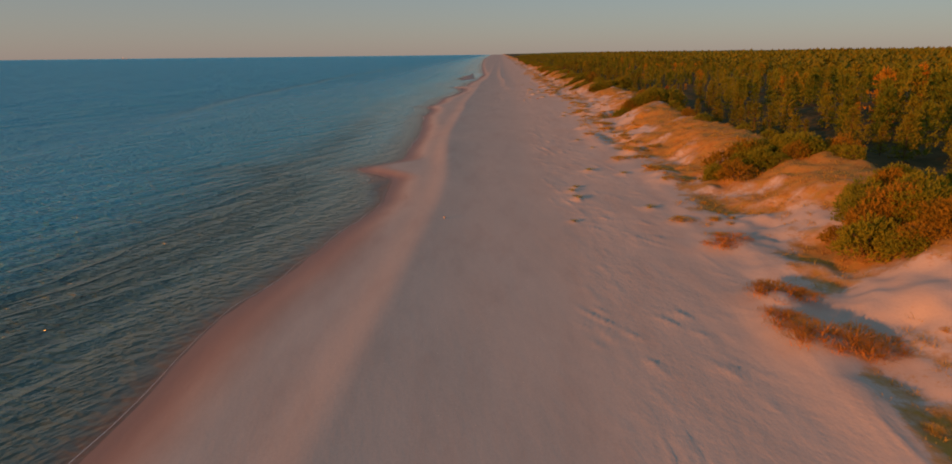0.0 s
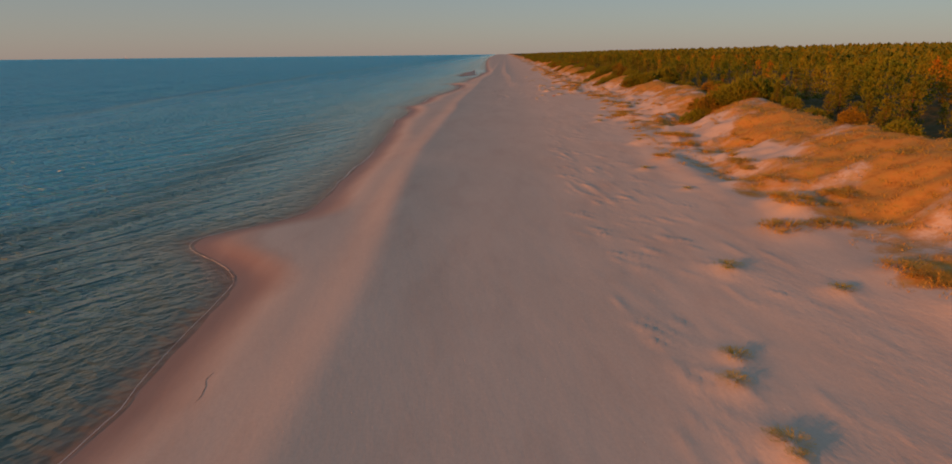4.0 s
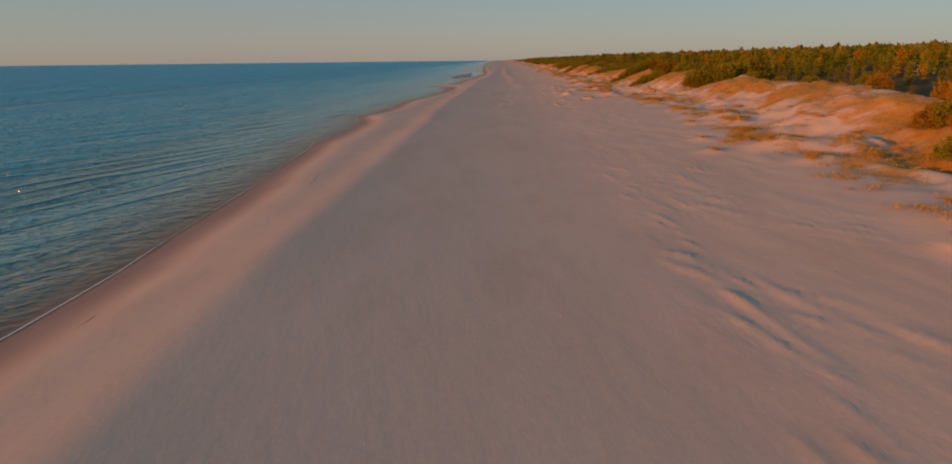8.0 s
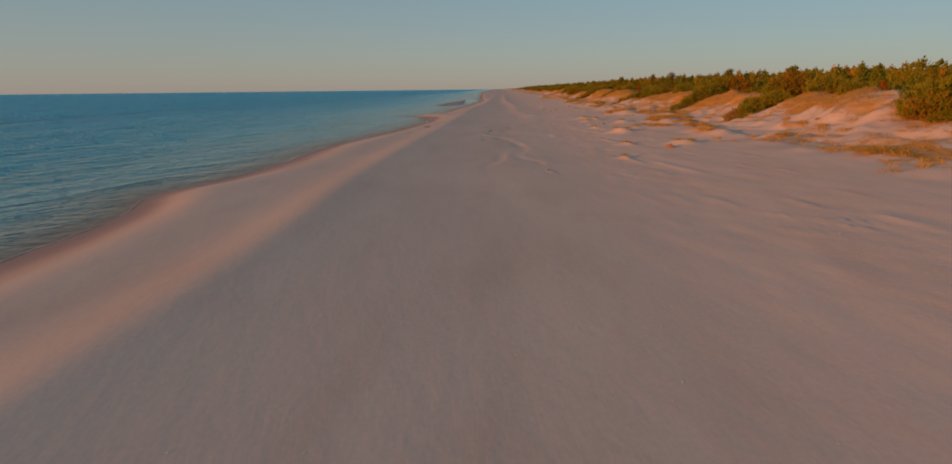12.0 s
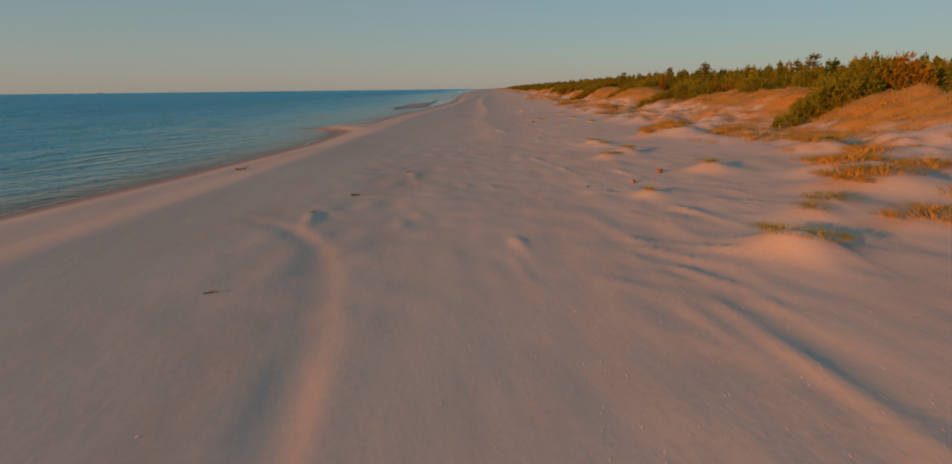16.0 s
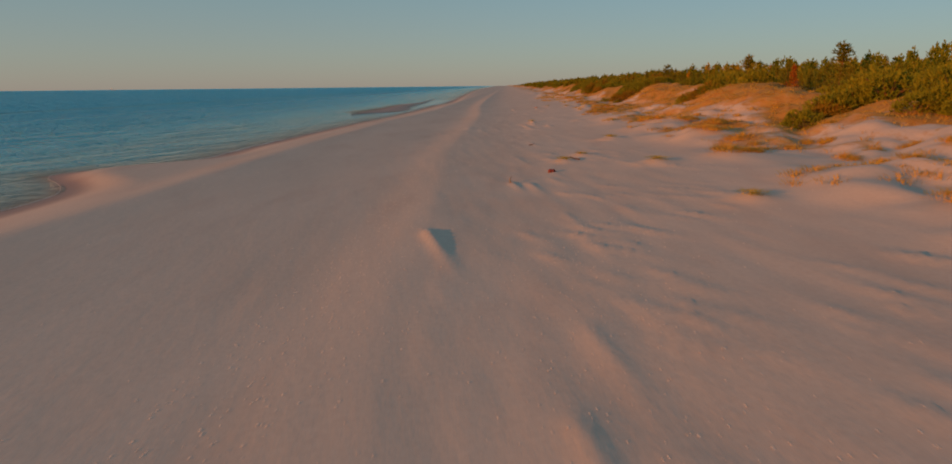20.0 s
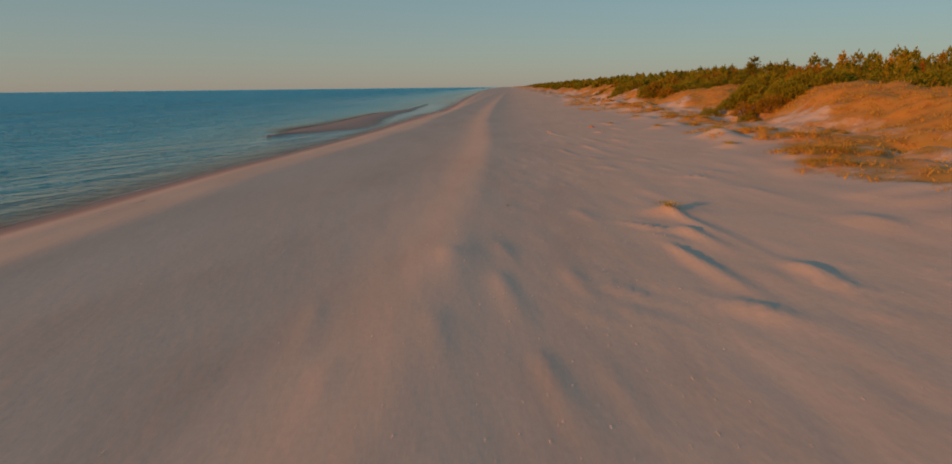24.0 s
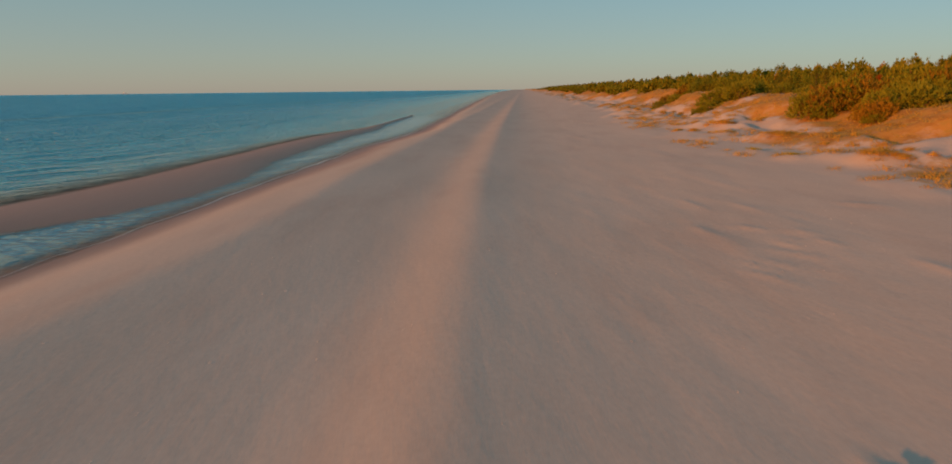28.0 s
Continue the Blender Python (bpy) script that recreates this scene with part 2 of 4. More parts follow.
WRACK = plain("dry_seaweed", [(0.08, 0.06, 0.045), (0.16, 0.12, 0.09)], 0.9, 20.0, 0.1, False, 0.01)
SHELL = plain("shell", [(0.55, 0.48, 0.40), (0.75, 0.70, 0.62)], 0.5, 30.0)


# ---- the lie of the land ----
def hashed(ix, iy, seed):
    h = (ix.astype(np.int64) * 374761393 + iy.astype(np.int64) * 668265263 + seed * 1442695041) & 0x7FFFFFFF
    h = ((h ^ (h >> 13)) * 1274126177) & 0x7FFFFFFF
    return ((h ^ (h >> 16)) & 0xFFFF) / 65535.0


def lumps(x, y, size, seed=0):
    """Smooth noise from 0 to 1 with lumps of that size in metres."""
    x, y = np.asarray(x, float) / size, np.asarray(y, float) / size
    ix, iy = np.floor(x), np.floor(y)
    u, v = x - ix, y - iy
    u, v = u * u * (3 - 2 * u), v * v * (3 - 2 * v)
    a, b = hashed(ix, iy, seed), hashed(ix + 1, iy, seed)
    c, d = hashed(ix, iy + 1, seed), hashed(ix + 1, iy + 1, seed)
    return (a * (1 - u) + b * u) * (1 - v) + (c * (1 - u) + d * u) * v


def step(v, a, b):
    t = np.clip((v - a) / (b - a), 0, 1)
    return t * t * (3 - 2 * t)


COAST = [(-300, -17), (10, -15), (40, -13), (58, -10.9), (92, -13.0), (106, -13.4), (130, -15.4), (165, -17.4), (195, -17), (215, -14.7), (236, -13), (275, -14.2), (310, -13),
         (330, -11.5), (375, -11.1), (400, -9.8), (440, -11), (520, -14), (730, -20), (1400, -34), (5000, -60)]
SPITS = [(75.0, -5.0, 4.2), (166.0, -1.4, 4.0), (260.5, -5.2, 4.2), (140.0, -0.7, 5.0), (30.0, -0.9, 6.0)]


def shore(y):
    """x of the waterline."""
    y = np.asarray(y, float)
    x = np.interp(y, [p[0] for p in COAST], [p[1] for p in COAST])
    for yc, reach, width in SPITS:
        x = x + reach * np.exp(-((y - yc) / width) ** 2)
    return x + 0.5 * (lumps(y * 0 + 3.3, y, 9.0, 5) - 0.5)


def foot(y):
    """x of the foot of the foredune."""
    return np.interp(y, [20, 60, 110], [15.6, 16.2, 17.5]) + 3.0 * (lumps(y * 0 + 1.7, y, 26.0, 11) - 0.5) + 1.5 * (lumps(y * 0 + 8.7, y, 9.0, 12) - 0.5)


# rows of shrubs that climb the dune: x, y, length, number
STRIPS = [(21.5, 117.5, 9, 11), (23, 123, 10, 8), (24.5, 175.5, 9, 13), (21.5, 199.5, 9, 9), (22.5, 225.5, 9, 8), (26, 258.5, 6, 7), (23, 267, 7, 7), (23.5, 291, 8, 12), (22, 325, 8, 11),
          (22.5, 334, 6, 8), (23.8, 362, 8, 11), (23.3, 368, 8, 10), (22, 392, 8, 8), (23, 418, 8, 8)]
# tussocks of grass: x, y, size; green on the beach, rusty along the dune
GREEN = [(7.2, 60.2, 0.9), (6.7, 58.7, 0.9), (7.0, 55.7, 1.0), (9.6, 68.1, 1.1), (12.6, 64.8, 0.9), (12.0, 50.0, 1.0), (5.7, 47.9, 0.6), (6.9, 55.0, 0.6), (12.0, 83.4, 0.7),
         (11.0, 91.5, 0.9), (13.2, 104.6, 1.3), (13.1, 131.0, 1.2), (12.3, 125.8, 1.1), (15.0, 140.6, 0.8), (11.5, 181.6, 1.2), (12.1, 180.7, 1.1), (8.3, 184.5, 0.8),
         (6.7, 175.9, 0.7), (11.8, 198.5, 1.1), (10.6, 216.5, 1.3), (12.2, 208.2, 1.2), (8.7, 203.8, 0.7), (12.8, 199.4, 1.4), (9.7, 195.7, 1.2), (10.3, 195.0, 1.2),
         (9.8, 223.9, 1.0), (10.3, 222.2, 0.9), (9.4, 215.6, 1.2), (13.0, 245.5, 0.9), (8.7, 258.2, 0.8), (9.7, 260.1, 0.7), (12.4, 254.8, 1.1), (12.4, 267.6, 1.0),
         (8.4, 291.6, 0.8), (15.9, 311.6, 1.1), (14.8, 305.9, 0.8), (15.4, 299.8, 0.6), (15.5, 333.9, 0.9), (15.8, 351.9, 1.0), (14.6, 321.0, 1.0), (15.3, 355.5, 0.9), (12.4, 329.4, 0.6)]
RUSTY = [(14.1, 29.5, 1.5), (13.4, 24.9, 1.8), (14.3, 24.4, 1.7), (15.5, 24.0, 1.5), (14.0, 38.8, 1.5), (14.9, 39.6, 1.5), (13.2, 45.4, 1.1), (15.9, 58.8, 1.1), (17.3, 87.4, 1.2), (15.4, 75.4, 1.1),
         (13.8, 30.3, 1.6), (12.8, 26.8, 1.4), (16.0, 103.2, 1.2), (17.5, 88.9, 1.5), (17.3, 82.5, 1.3), (15.9, 76.7, 1.6), (14.0, 72.7, 1.5), (18.5, 76.6, 1.4), (16.1, 72.8, 1.3),
         (15.5, 65.9, 1.3), (16.0, 64.7, 1.2), (16.6, 103.3, 1.5), (16.7, 125.5, 1.4), (16.6, 104.4, 1.7), (15.6, 104.9, 1.5), (16.4, 100.1, 1.5), (13.3, 94.7, 1.2), (15.7, 125.5, 1.4),
         (16.1, 120.5, 1.3), (18.0, 141.5, 1.6), (17.7, 137.5, 1.6), (16.4, 132.2, 1.4), (15.3, 128.8, 1.3), (17.6, 167.0, 1.7), (17.3, 152.3, 1.5), (16.3, 204.8, 1.6), (16.6, 197.7, 1.6),
         (15.6, 189.8, 1.7), (14.7, 185.1, 1.6), (17.9, 210.8, 1.7), (15.4, 204.7, 1.4), (15.2, 201.3, 1.6), (14.5, 201.8, 1.4), (13.8, 196.7, 1.4), (18.4, 222.2, 1.8), (18.7, 207.6, 1.5),
         (18.1, 203.5, 1.4), (13.8, 225.4, 1.3), (15.2, 225.1, 1.6), (14.6, 225.8, 1.3), (17.5, 231.5, 1.5), (17.1, 241.7, 1.6), (15.5, 255.0, 1.4), (16.7, 262.5, 1.5), (17.8, 259.9, 1.5),
         (18.1, 273.0, 1.6), (19.2, 268.9, 1.5), (17.5, 277.3, 1.6), (18.4, 311.5, 1.5), (18.3, 306.1, 1.6), (16.7, 300.2, 1.7), (15.4, 296.8, 1.3), (18.6, 326.7, 1.5), (18.9, 340.8, 1.6),
         (17.7, 328.9, 1.5), (18.7, 360.4, 1.5), (18.2, 371.4, 1.5), (17.8, 348.3, 1.3)]
# sand banked up behind tufts and litter: x, y, height, width, length of the tail towards -y
BANKS = [(9.0, 201.4, 0.13, 0.13, 2.6, 0.28), (3.8, 198.4, 0.13, 0.14, 1.2), (3.7, 196.3, 0.04, 0.11, 1.6), (-3.1, 202.8, 0.12, 0.13, 2.2), (3.75, 243.6, 0.21, 0.13, 2.6, 0.28),
         (6.7, 233.4, 0.10, 0.15, 1.6), (6.1, 252.3, 0.14, 0.11, 1.8), (6.8, 251.7, 0.11, 0.12, 1.4), (6.8, 311.5, 0.09, 0.10, 3.0), (6.9, 326.4, 0.15, 0.10, 4.0, 0.19),
         (8.4, 312.8, 0.09, 0.11, 4.0), (9.0, 318.0, 0.11, 0.12, 4.0), (10.6, 315.6, 0.12, 0.11, 3.0), (7.6, 287.4, 0.16, 0.11, 3.0), (8.4, 291.7, 0.14, 0.12, 3.6), (5.9, 87.8, 0.11, 0.15, 5.0),
         (4.9, 87.8, 0.06, 0.12, 5.0), (5.6, 102.7, 0.11, 0.12, 4.0), (7.1, 93.2, 0.10, 0.19, 1.6), (6.9, 55.2, 0.14, 0.15, 0.8), (1.6, 171.5, 0.09, 0.10, 1.4),
         (7.3, 192.4, 0.08, 0.15, 4.0), (7.6, 189.6, 0.08, 0.15, 4.0), (10.0, 223.4, 0.20, 0.60, 1.2), (10.4, 216.8, 0.28, 0.60, 1.2), (-1.0, 214.0, 0.07, 0.14, 3.0), (8.5, 184.4, 0.14, 0.19, 1.6), (6.7, 175.8, 0.16, 0.17, 3.0),
         (2.2, 287.9, 0.06, 0.22, 0.7), (3.5, 288.3, 0.04, 0.16, 1.6), (0.0, 284.0, 0.04, 0.16, 2.2), (2.4, 283.2, 0.045, 0.15, 2.0), (3.5, 285.6, 0.065, 0.16, 2.4),
         (4.2, 281.3, 0.065, 0.14, 1.8), (5.0, 285.7, 0.05, 0.14, 2.0), (1.0, 281.2, 0.04, 0.16, 1.6), (5.1, 281.0, 0.04, 0.13, 1.6), (8.3, 289.2, 0.16, 0.16, 1.8), (9.6, 285.2, 0.20, 0.22, 1.2), (12.6, 288.6, 0.20, 0.5, 1.0),
         (0.2, 201.4, 0.08, 0.24, 0.9), (0.7, 202.6, 0.07, 0.24, 0.8), (2.0, 209.2, 0.07, 0.2, 1.0), (3.1, 208.6, 0.07, 0.2, 1.0), (6.6, 213.2, 0.13, 0.13, 1.8), (8.9, 210.8, 0.11, 0.12, 2.0), (-0.7, 213.4, 0.08, 0.2, 0.8),
         (7.2, 236.2, 0.08, 0.14, 1.8), (12.0, 325.2, 0.15, 0.14, 2.2), (12.0, 332.0, 0.12, 0.14, 1.6), (6.3, 87.0, 0.09, 0.16, 2.6), (7.5, 94.0, 0.14, 0.22, 1.2), (9.0, 203.7, 0.24, 0.60, 0.7), (12.4, 208.2, 0.30, 0.60, 1.0), (9.7, 195.4, 0.25, 0.60, 1.0), (8.0, 172.0, 0.12, 0.19, 5.0), (5.5, 219.0, 0.10, 0.12, 4.0)]
for y0, y1, x0, x1, many in ((20, 112, 4.5, 13.5, 75), (112, 165, 6.5, 13, 22), (165, 226, 6.5, 13, 45), (240, 285, 6.0, 13, 22), (285, 345, 5.5, 14, 40)):
    for _ in range(many):
        BANKS.append((random.uniform(x0, x1), random.uniform(y0, y1), random.uniform(0.025, 0.07), random.uniform(0.10, 0.18), random.uniform(0.5, 2.4)))
for x_, y_, k_ in RUSTY:
    BANKS.append((x_, y_, 0.30 * k_, 0.70 * k_, 1.1 * k_))
for x_, y_, k_ in GREEN:
    BANKS.append((x_, y_, 0.36 * k_, 0.55 * k_, 0.8 * k_))
# groups of short wind-cut ridges in the trodden sand
MARKS = []
for y0, y1, x0, x1, many in ((18, 112, 4.5, 13.5, 46), (112, 175, 6.5, 13.5, 20), (175, 235, 6.0, 13.0, 20), (235, 345, 6.0, 14.0, 34)):
    for _ in range(many):
        cx_, cy_, wide_ = random.uniform(x0, x1), random.uniform(y0, y1), random.uniform(0.5, 1.6)
        for _ in range(random.randint(4, 10)):
            MARKS.append((cx_ + random.uniform(-1, 1) * wide_, cy_ + random.uniform(-1, 1) * wide_ * 1.3, random.uniform(0.05, 0.10), random.uniform(0.07, 0.11), random.uniform(0.35, 0.8), random.uniform(0.5, 1.0)))
# a broken line of scour marks along the beach
for i in range(34):
    y_ = 82 + 1.35 * i
    MARKS.append((5.7 + 0.5 * math.sin(i * 1.7) + random.uniform(-0.3, 0.3), y_, random.uniform(0.06, 0.11), random.uniform(0.08, 0.12), random.uniform(0.4, 0.9), 0.35))
# low drifts across the beach: x, y, height, half widths across and along
DRIFTS = [(2.4, 287.5, 0.05, 0.7, 1.6), (1.2, 206.0, 0.07, 1.2, 3.0)]


HEAPS = np.array([(*b_, 0.18)[:6] for b_ in BANKS] + MARKS)


def heap(dx, dy, k):
    """A heap with a blunt head and a tail towards -y; k: height, width, tail, skew."""
    dx = dx + k[3] * dy
    along = np.where(dy > 0, np.exp(-(dy / (0.30 + 1.0 * k[1])) ** 2), np.exp(-(dy / k[2]) ** 2))
    return 0.55 * k[0] * along * np.exp(-np.abs(dx / (1.15 * k[1] * (1 + 0.10 * np.clip(-dy, 0, 3)))) ** 1.7)


def heaped(x, y):
    """All the heaps at scattered places."""
    z = np.zeros(len(x))
    near = np.where((x > -8) & (x < 24) & (y > 10) & (y < 390))[0]
    for i in range(0, len(near), 2000):
        q = near[i:i + 2000]
        z[q] = heap(x[q, None] - HEAPS[None, :, 0], y[q, None] - HEAPS[None, :, 1], HEAPS.T[2:, None, :]).sum(1)
    return z


def height(x, y, heaps=True):
    x, y = np.asarray(x, float), np.asarray(y, float)
    s = x - shore(y)
    sea = np.maximum(0.11 * s, -0.42 + 0.022 * s)
    sea = np.where(s < 0, np.maximum(sea, -9.0), 0)
    # a bar just off the shore
    mid = np.interp(y, [333, 337, 341, 345, 350, 357, 365, 372, 380, 390, 404, 412, 446], [-20.0, -19.2, -18.2, -17.4, -16.6, -16.6, -17.5, -17.7, -18.1, -18.2, -17.0, -17.5, -18.6])
    wide = np.interp(y, [333, 337, 341, 345, 350, 357, 365, 372, 380, 390, 404, 412, 446], [0.05, 0.5, 2.0, 3.2, 3.5, 3.1, 2.5, 2.3, 2.3, 2.0, 1.2, 0.5, 0.15])
    bar = np.where((y > 333) & (y < 447), 0.16 - 0.42 * ((x - mid) / np.maximum(wide, 0.05)) ** 2 * 0.38, -9)
    sea = np.where(s < -0.6, np.maximum(sea, np.maximum(bar, -9)), sea)
    # the beach: a swash slope, a berm, a hollow behind it and a slow rise
    beach = 0.34 * (1 - np.exp(-np.maximum(s, 0) / 3.0))
    # the berm behind the swash, and a second ridge farther up the beach beyond y = 225
    for crest, tall in ((np.interp(y, [20, 40, 56, 68, 85, 108, 140, 190, 220, 300, 340], [-5.9, -5.6, -5.3, -5.6, -6.9, -8.0, -8.6, -8.9, -8.4, -8.2, -6.0]) + 0.7 * (lumps(y, y * 0, 17.0, 21) - 0.5),
                         np.interp(y, [0, 40, 80, 150, 200, 240, 400, 600], [0.15, 0.13, 0.22, 0.24, 0.17, 0.17, 0.16, 0.08]) * (0.75 + 0.5 * lumps(x * 0.3, y, 9.0, 22))),
                        (shore(y) + 3.6 + 1.0 * (lumps(y, y * 0, 13.0, 23) - 0.5), np.interp(y, [60, 95], [0.04, 0.10]) * (0.4 + 0.9 * lumps(y, x * 0.2, 8.0, 24))),
                        (np.interp(y, [235, 249, 265, 300, 318, 331, 353, 400], [3.9, 3.4, 2.3, 2.5, 2.4, 1.8, 0.9, 0.5]), np.interp(y, [222, 245, 290, 312, 400, 600], [0.0, 0.12, 0.14, 0.21, 0.24, 0.10]))):
        q = x - crest
        beach = beach + tall * np.where(q < 0, np.exp(-(q / 1.5) ** 2), np.exp(-np.sqrt(q ** 2 + 0.04) / 3.2 + 0.06))
    beach = beach + 0.04 * (lumps(x, y * 0.7, 0.7, 34) - 0.5) * step(x, -6, -3) * step(y, 186, 196) * step(-y, -238, -226)
    # fine wind streaks on the flat
    beach = beach + 0.013 * (lumps(x + y * 0.16, y * 0.16, 0.42, 36) - 0.5) * step(x, -3, 2) * np.interp(y, [160, 190, 300, 340], [0.3, 1.0, 1.0, 0.4])
    rough = np.interp(y, [0, 110, 205, 235, 420], [0.5, 0.5, 0.9, 0.5, 0.4])
    beach = beach + sum(np.interp(x + o, [-20, 0, 5, 10, 15, 18, 30], [0, -0.04, 0.10, 0.52, 1.0, 1.25, 1.7]) for o in (-2.4, -1.6, -0.8, 0, 0.8, 1.6, 2.4)) / 7
    beach = beach + 0.045 * (lumps(x, y * 0.45, 3.6, 31) - 0.5) * step(x, -10, 0) + 0.04 * (lumps(x + y * 0.18, y * 0.2, 0.9, 32) - 0.5) * step(x, 1, 8) * rough
    beach = beach + 0.035 * (lumps(x + y * 0.18, y * 0.4, 0.5, 33) - 0.5) * step(x, 2.5, 6) * rough
    z = np.where(s < 0, sea, beach * step(s, -0.1, 2.5) + 0.02 * np.clip(s, 0, 3))
    # the foredune
    f = foot(y)
    d = x - f
    crestline = np.interp(y, [0, 105, 140, 5000], [1.0, 0.9, 0.15, 0.10]) * np.clip(2.2 * lumps(x * 0.5, y, 7.0, 45) - 0.45, 0, 1.3)
    z = z + crestline * (0.20 * np.exp(-((d + 2.3) / 1.2) ** 2) - 0.22 * np.exp(-((d - 0.2) / 1.3) ** 2))
    lobes = lumps(x * 0.55 + 7, y, 13.0, 41)
    dune = np.interp(y, [90, 130], [2.3, 1.9]) * (0.35 * step(d, -1.0, 9.5) + 0.65 * step(d + 3.0 * (lumps(x * 0.4, y, 5.5, 47) - 0.5), np.interp(y, [100, 130], [1.5, 3.2]), np.interp(y, [100, 130], [8.0, 10.5]))) * (0.72 + 0.5 * lobes) + 0.75 * step(d, 0, 4) * (lumps(x, y, 4.6, 42) - 0.4) + 0.60 * step(d, -1, 3) * (lumps(x, y, 1.7, 43) - 0.5) + 0.26 * step(d, -2, 2) * (lumps(x, y, 0.8, 50) - 0.5)
    back = 0.8 * step(d, 16, 60) * (lumps(x, y, 30.0, 44) - 0.3)
    hollow = np.interp(y, [0, 90, 150, 5000], [2.0, 1.8, 0.7, 0.7]) * step(d, 10.5, 15) * (1 - step(d, 24, 45))
    z = z + np.where(d > -1.5, dune + back - hollow, 0)
    # gullies in the dune, where the shrubs come down
    for mx, my, ln, cnt in STRIPS:
        z = z - 0.75 * np.exp(-((y - my - 0.28 * (x - mx)) / 3.2) ** 2) * step(x, mx - 4, mx) * (1 - step(x, mx + 3, mx + 9))
    z = z + 0.42 * step(d, -4.0, -1.0) * step(-d, -2.5, -0.5) * np.clip(1.9 * lumps(x, y, 2.6, 48) - 0.85, 0, 1) * (0.6 + 0.8 * lumps(x, y, 0.9, 49))
    if heaps:
        z = z + heaped(x, y)
    # winding wind-cut troughs across the flat sand: a shaded drop and a lit rise
    for ys, xs, first, last, deep_, wide_ in (
            ((176, 179.5, 182.1, 184.4, 187.7, 191.5, 195.6, 198.5, 200.5, 203.1), (-0.4, -0.05, 0.55, 0.95, 0.9, 0.4, -0.4, -1.5, -2.7, -6.0), (179, 184), (203.5, 199), 0.062, 0.45),
            ((174, 176.3, 177.5, 179.5, 182.1, 185), (-1.9, -1.2, -0.9, -0.85, -0.8, -0.3), (173, 175), (184.5, 181), 0.040, 0.40),
            ((174, 176.3, 177, 178.2, 181), (1.7, 1.5, 1.2, 0.5, 0.1), (173, 175), (181, 178.5), 0.036, 0.35)):
        q = x - np.interp(y, ys, xs)
        on = step(y, *first) * step(-y, -last[0], -last[1]) * (0.45 + 1.0 * lumps(x * 0.6, y, 2.2, 35))
        z = z + on * deep_ * (0.55 * step(q, -0.7 * wide_, 0.3 * wide_) * np.exp(-np.maximum(q, 0) / 1.6) - 0.6 * np.exp(-((q + 1.1 * wide_) / wide_) ** 2))
    for bx, by, tall_, wx, wy in DRIFTS:
        z += tall_ * np.exp(-((x - bx) / wx) ** 2 - ((y - by) / wy) ** 2) * step(s, 0, 1)
    return z


def ground_at(x, y):
    return float(height(np.array([float(x)]), np.array([float(y)]))[0])


def mesh_of(name, verts, faces, mat, smooth=False):
    """A mesh from arrays of corners and of triangles or quads."""
    verts, faces = np.asarray(verts, np.float32), np.asarray(faces, np.int32)
    me = bpy.data.meshes.new(name)
    k = faces.shape[1]
    me.vertices.add(len(verts))
    me.vertices.foreach_set("co", verts.ravel())
    me.loops.add(faces.size)
    me.loops.foreach_set("vertex_index", faces.ravel())
    me.polygons.add(len(faces))
    me.polygons.foreach_set("loop_start", np.arange(0, faces.size, k, dtype=np.int32))
    me.polygons.foreach_set("use_smooth", np.full(len(faces), smooth))
    me.update(calc_edges=True)
    me.materials.append(mat)
    return me


def sheet(name, gx, gy, z, mat, fields):
    """A grid over gx and gy with heights z and named point fields."""
    nx, ny = len(gx), len(gy)
    X, Y = np.meshgrid(gx, gy)
    v = np.stack([X.ravel(), Y.ravel(), z.ravel()], 1)
    i = (np.arange(ny - 1)[:, None] * nx + np.arange(nx - 1)[None, :]).ravel()
    me = mesh_of(name, v, np.stack([i, i + 1, i + nx + 1, i + nx], 1), mat, True)
    for key, val in fields.items():
        at = me.attributes.new(key, 'FLOAT', 'POINT')
        at.data.foreach_set("value", np.asarray(val, np.float32).ravel())
    return new(name, me)


def lines(*runs):
    """Grid lines: runs of (from, to, step), joined."""
    return np.unique(np.round(np.concatenate([np.arange(a, b, s) for a, b, s in runs]), 3))


gx = lines((-4900, -500, 400), (-500, -60, 40), (-60, -23, 2.0), (-23, -12, 0.4), (-12, -4, 0.25), (-4, 3, 0.14), (3, 13, 0.11), (13, 22, 0.22), (22, 30, 0.4), (30, 60, 2), (60, 200, 10), (200, 1000, 80), (1000, 4901, 400))
gy = lines((-600, -20, 40), (-20, 20, 1.0), (20, 110, 0.3), (110, 165, 0.38), (165, 345, 0.28), (345, 420, 0.6), (420, 500, 1.0), (500, 700, 4), (700, 1200, 20), (1200, 4901, 150))
GX, GY = np.meshgrid(gx, gy)
GZ = height(GX.ravel(), GY.ravel(), False).reshape(GX.shape)
for hx, hy, *hk in HEAPS:
    i0, i1 = np.searchsorted(gy, (hy - 2.6 * hk[2], hy + 2.0))
    j0, j1 = np.searchsorted(gx, (hx - 3.2 * hk[1] - 0.6, hx + 3.2 * hk[1] + 0.6 + 2.6 * hk[2] * hk[3]))
    GZ[i0:i1, j0:j1] += heap(GX[i0:i1, j0:j1] - hx, GY[i0:i1, j0:j1] - hy, hk)
S = GX - shore(gy)[:, None]
D = GX - foot(gy)[:, None]
wet = np.where(S < 0, 1.0, np.clip(1.2 - S / (np.interp(GY, [20, 44, 54, 66, 72, 79, 86, 600], [3.2, 3.2, 1.0, 1.2, 3.2, 3.2, 1.0, 1.0]) + 1.6 * lumps(GX * 0, GY, 11.0, 51)), 0, 1)) * (GX < 0)
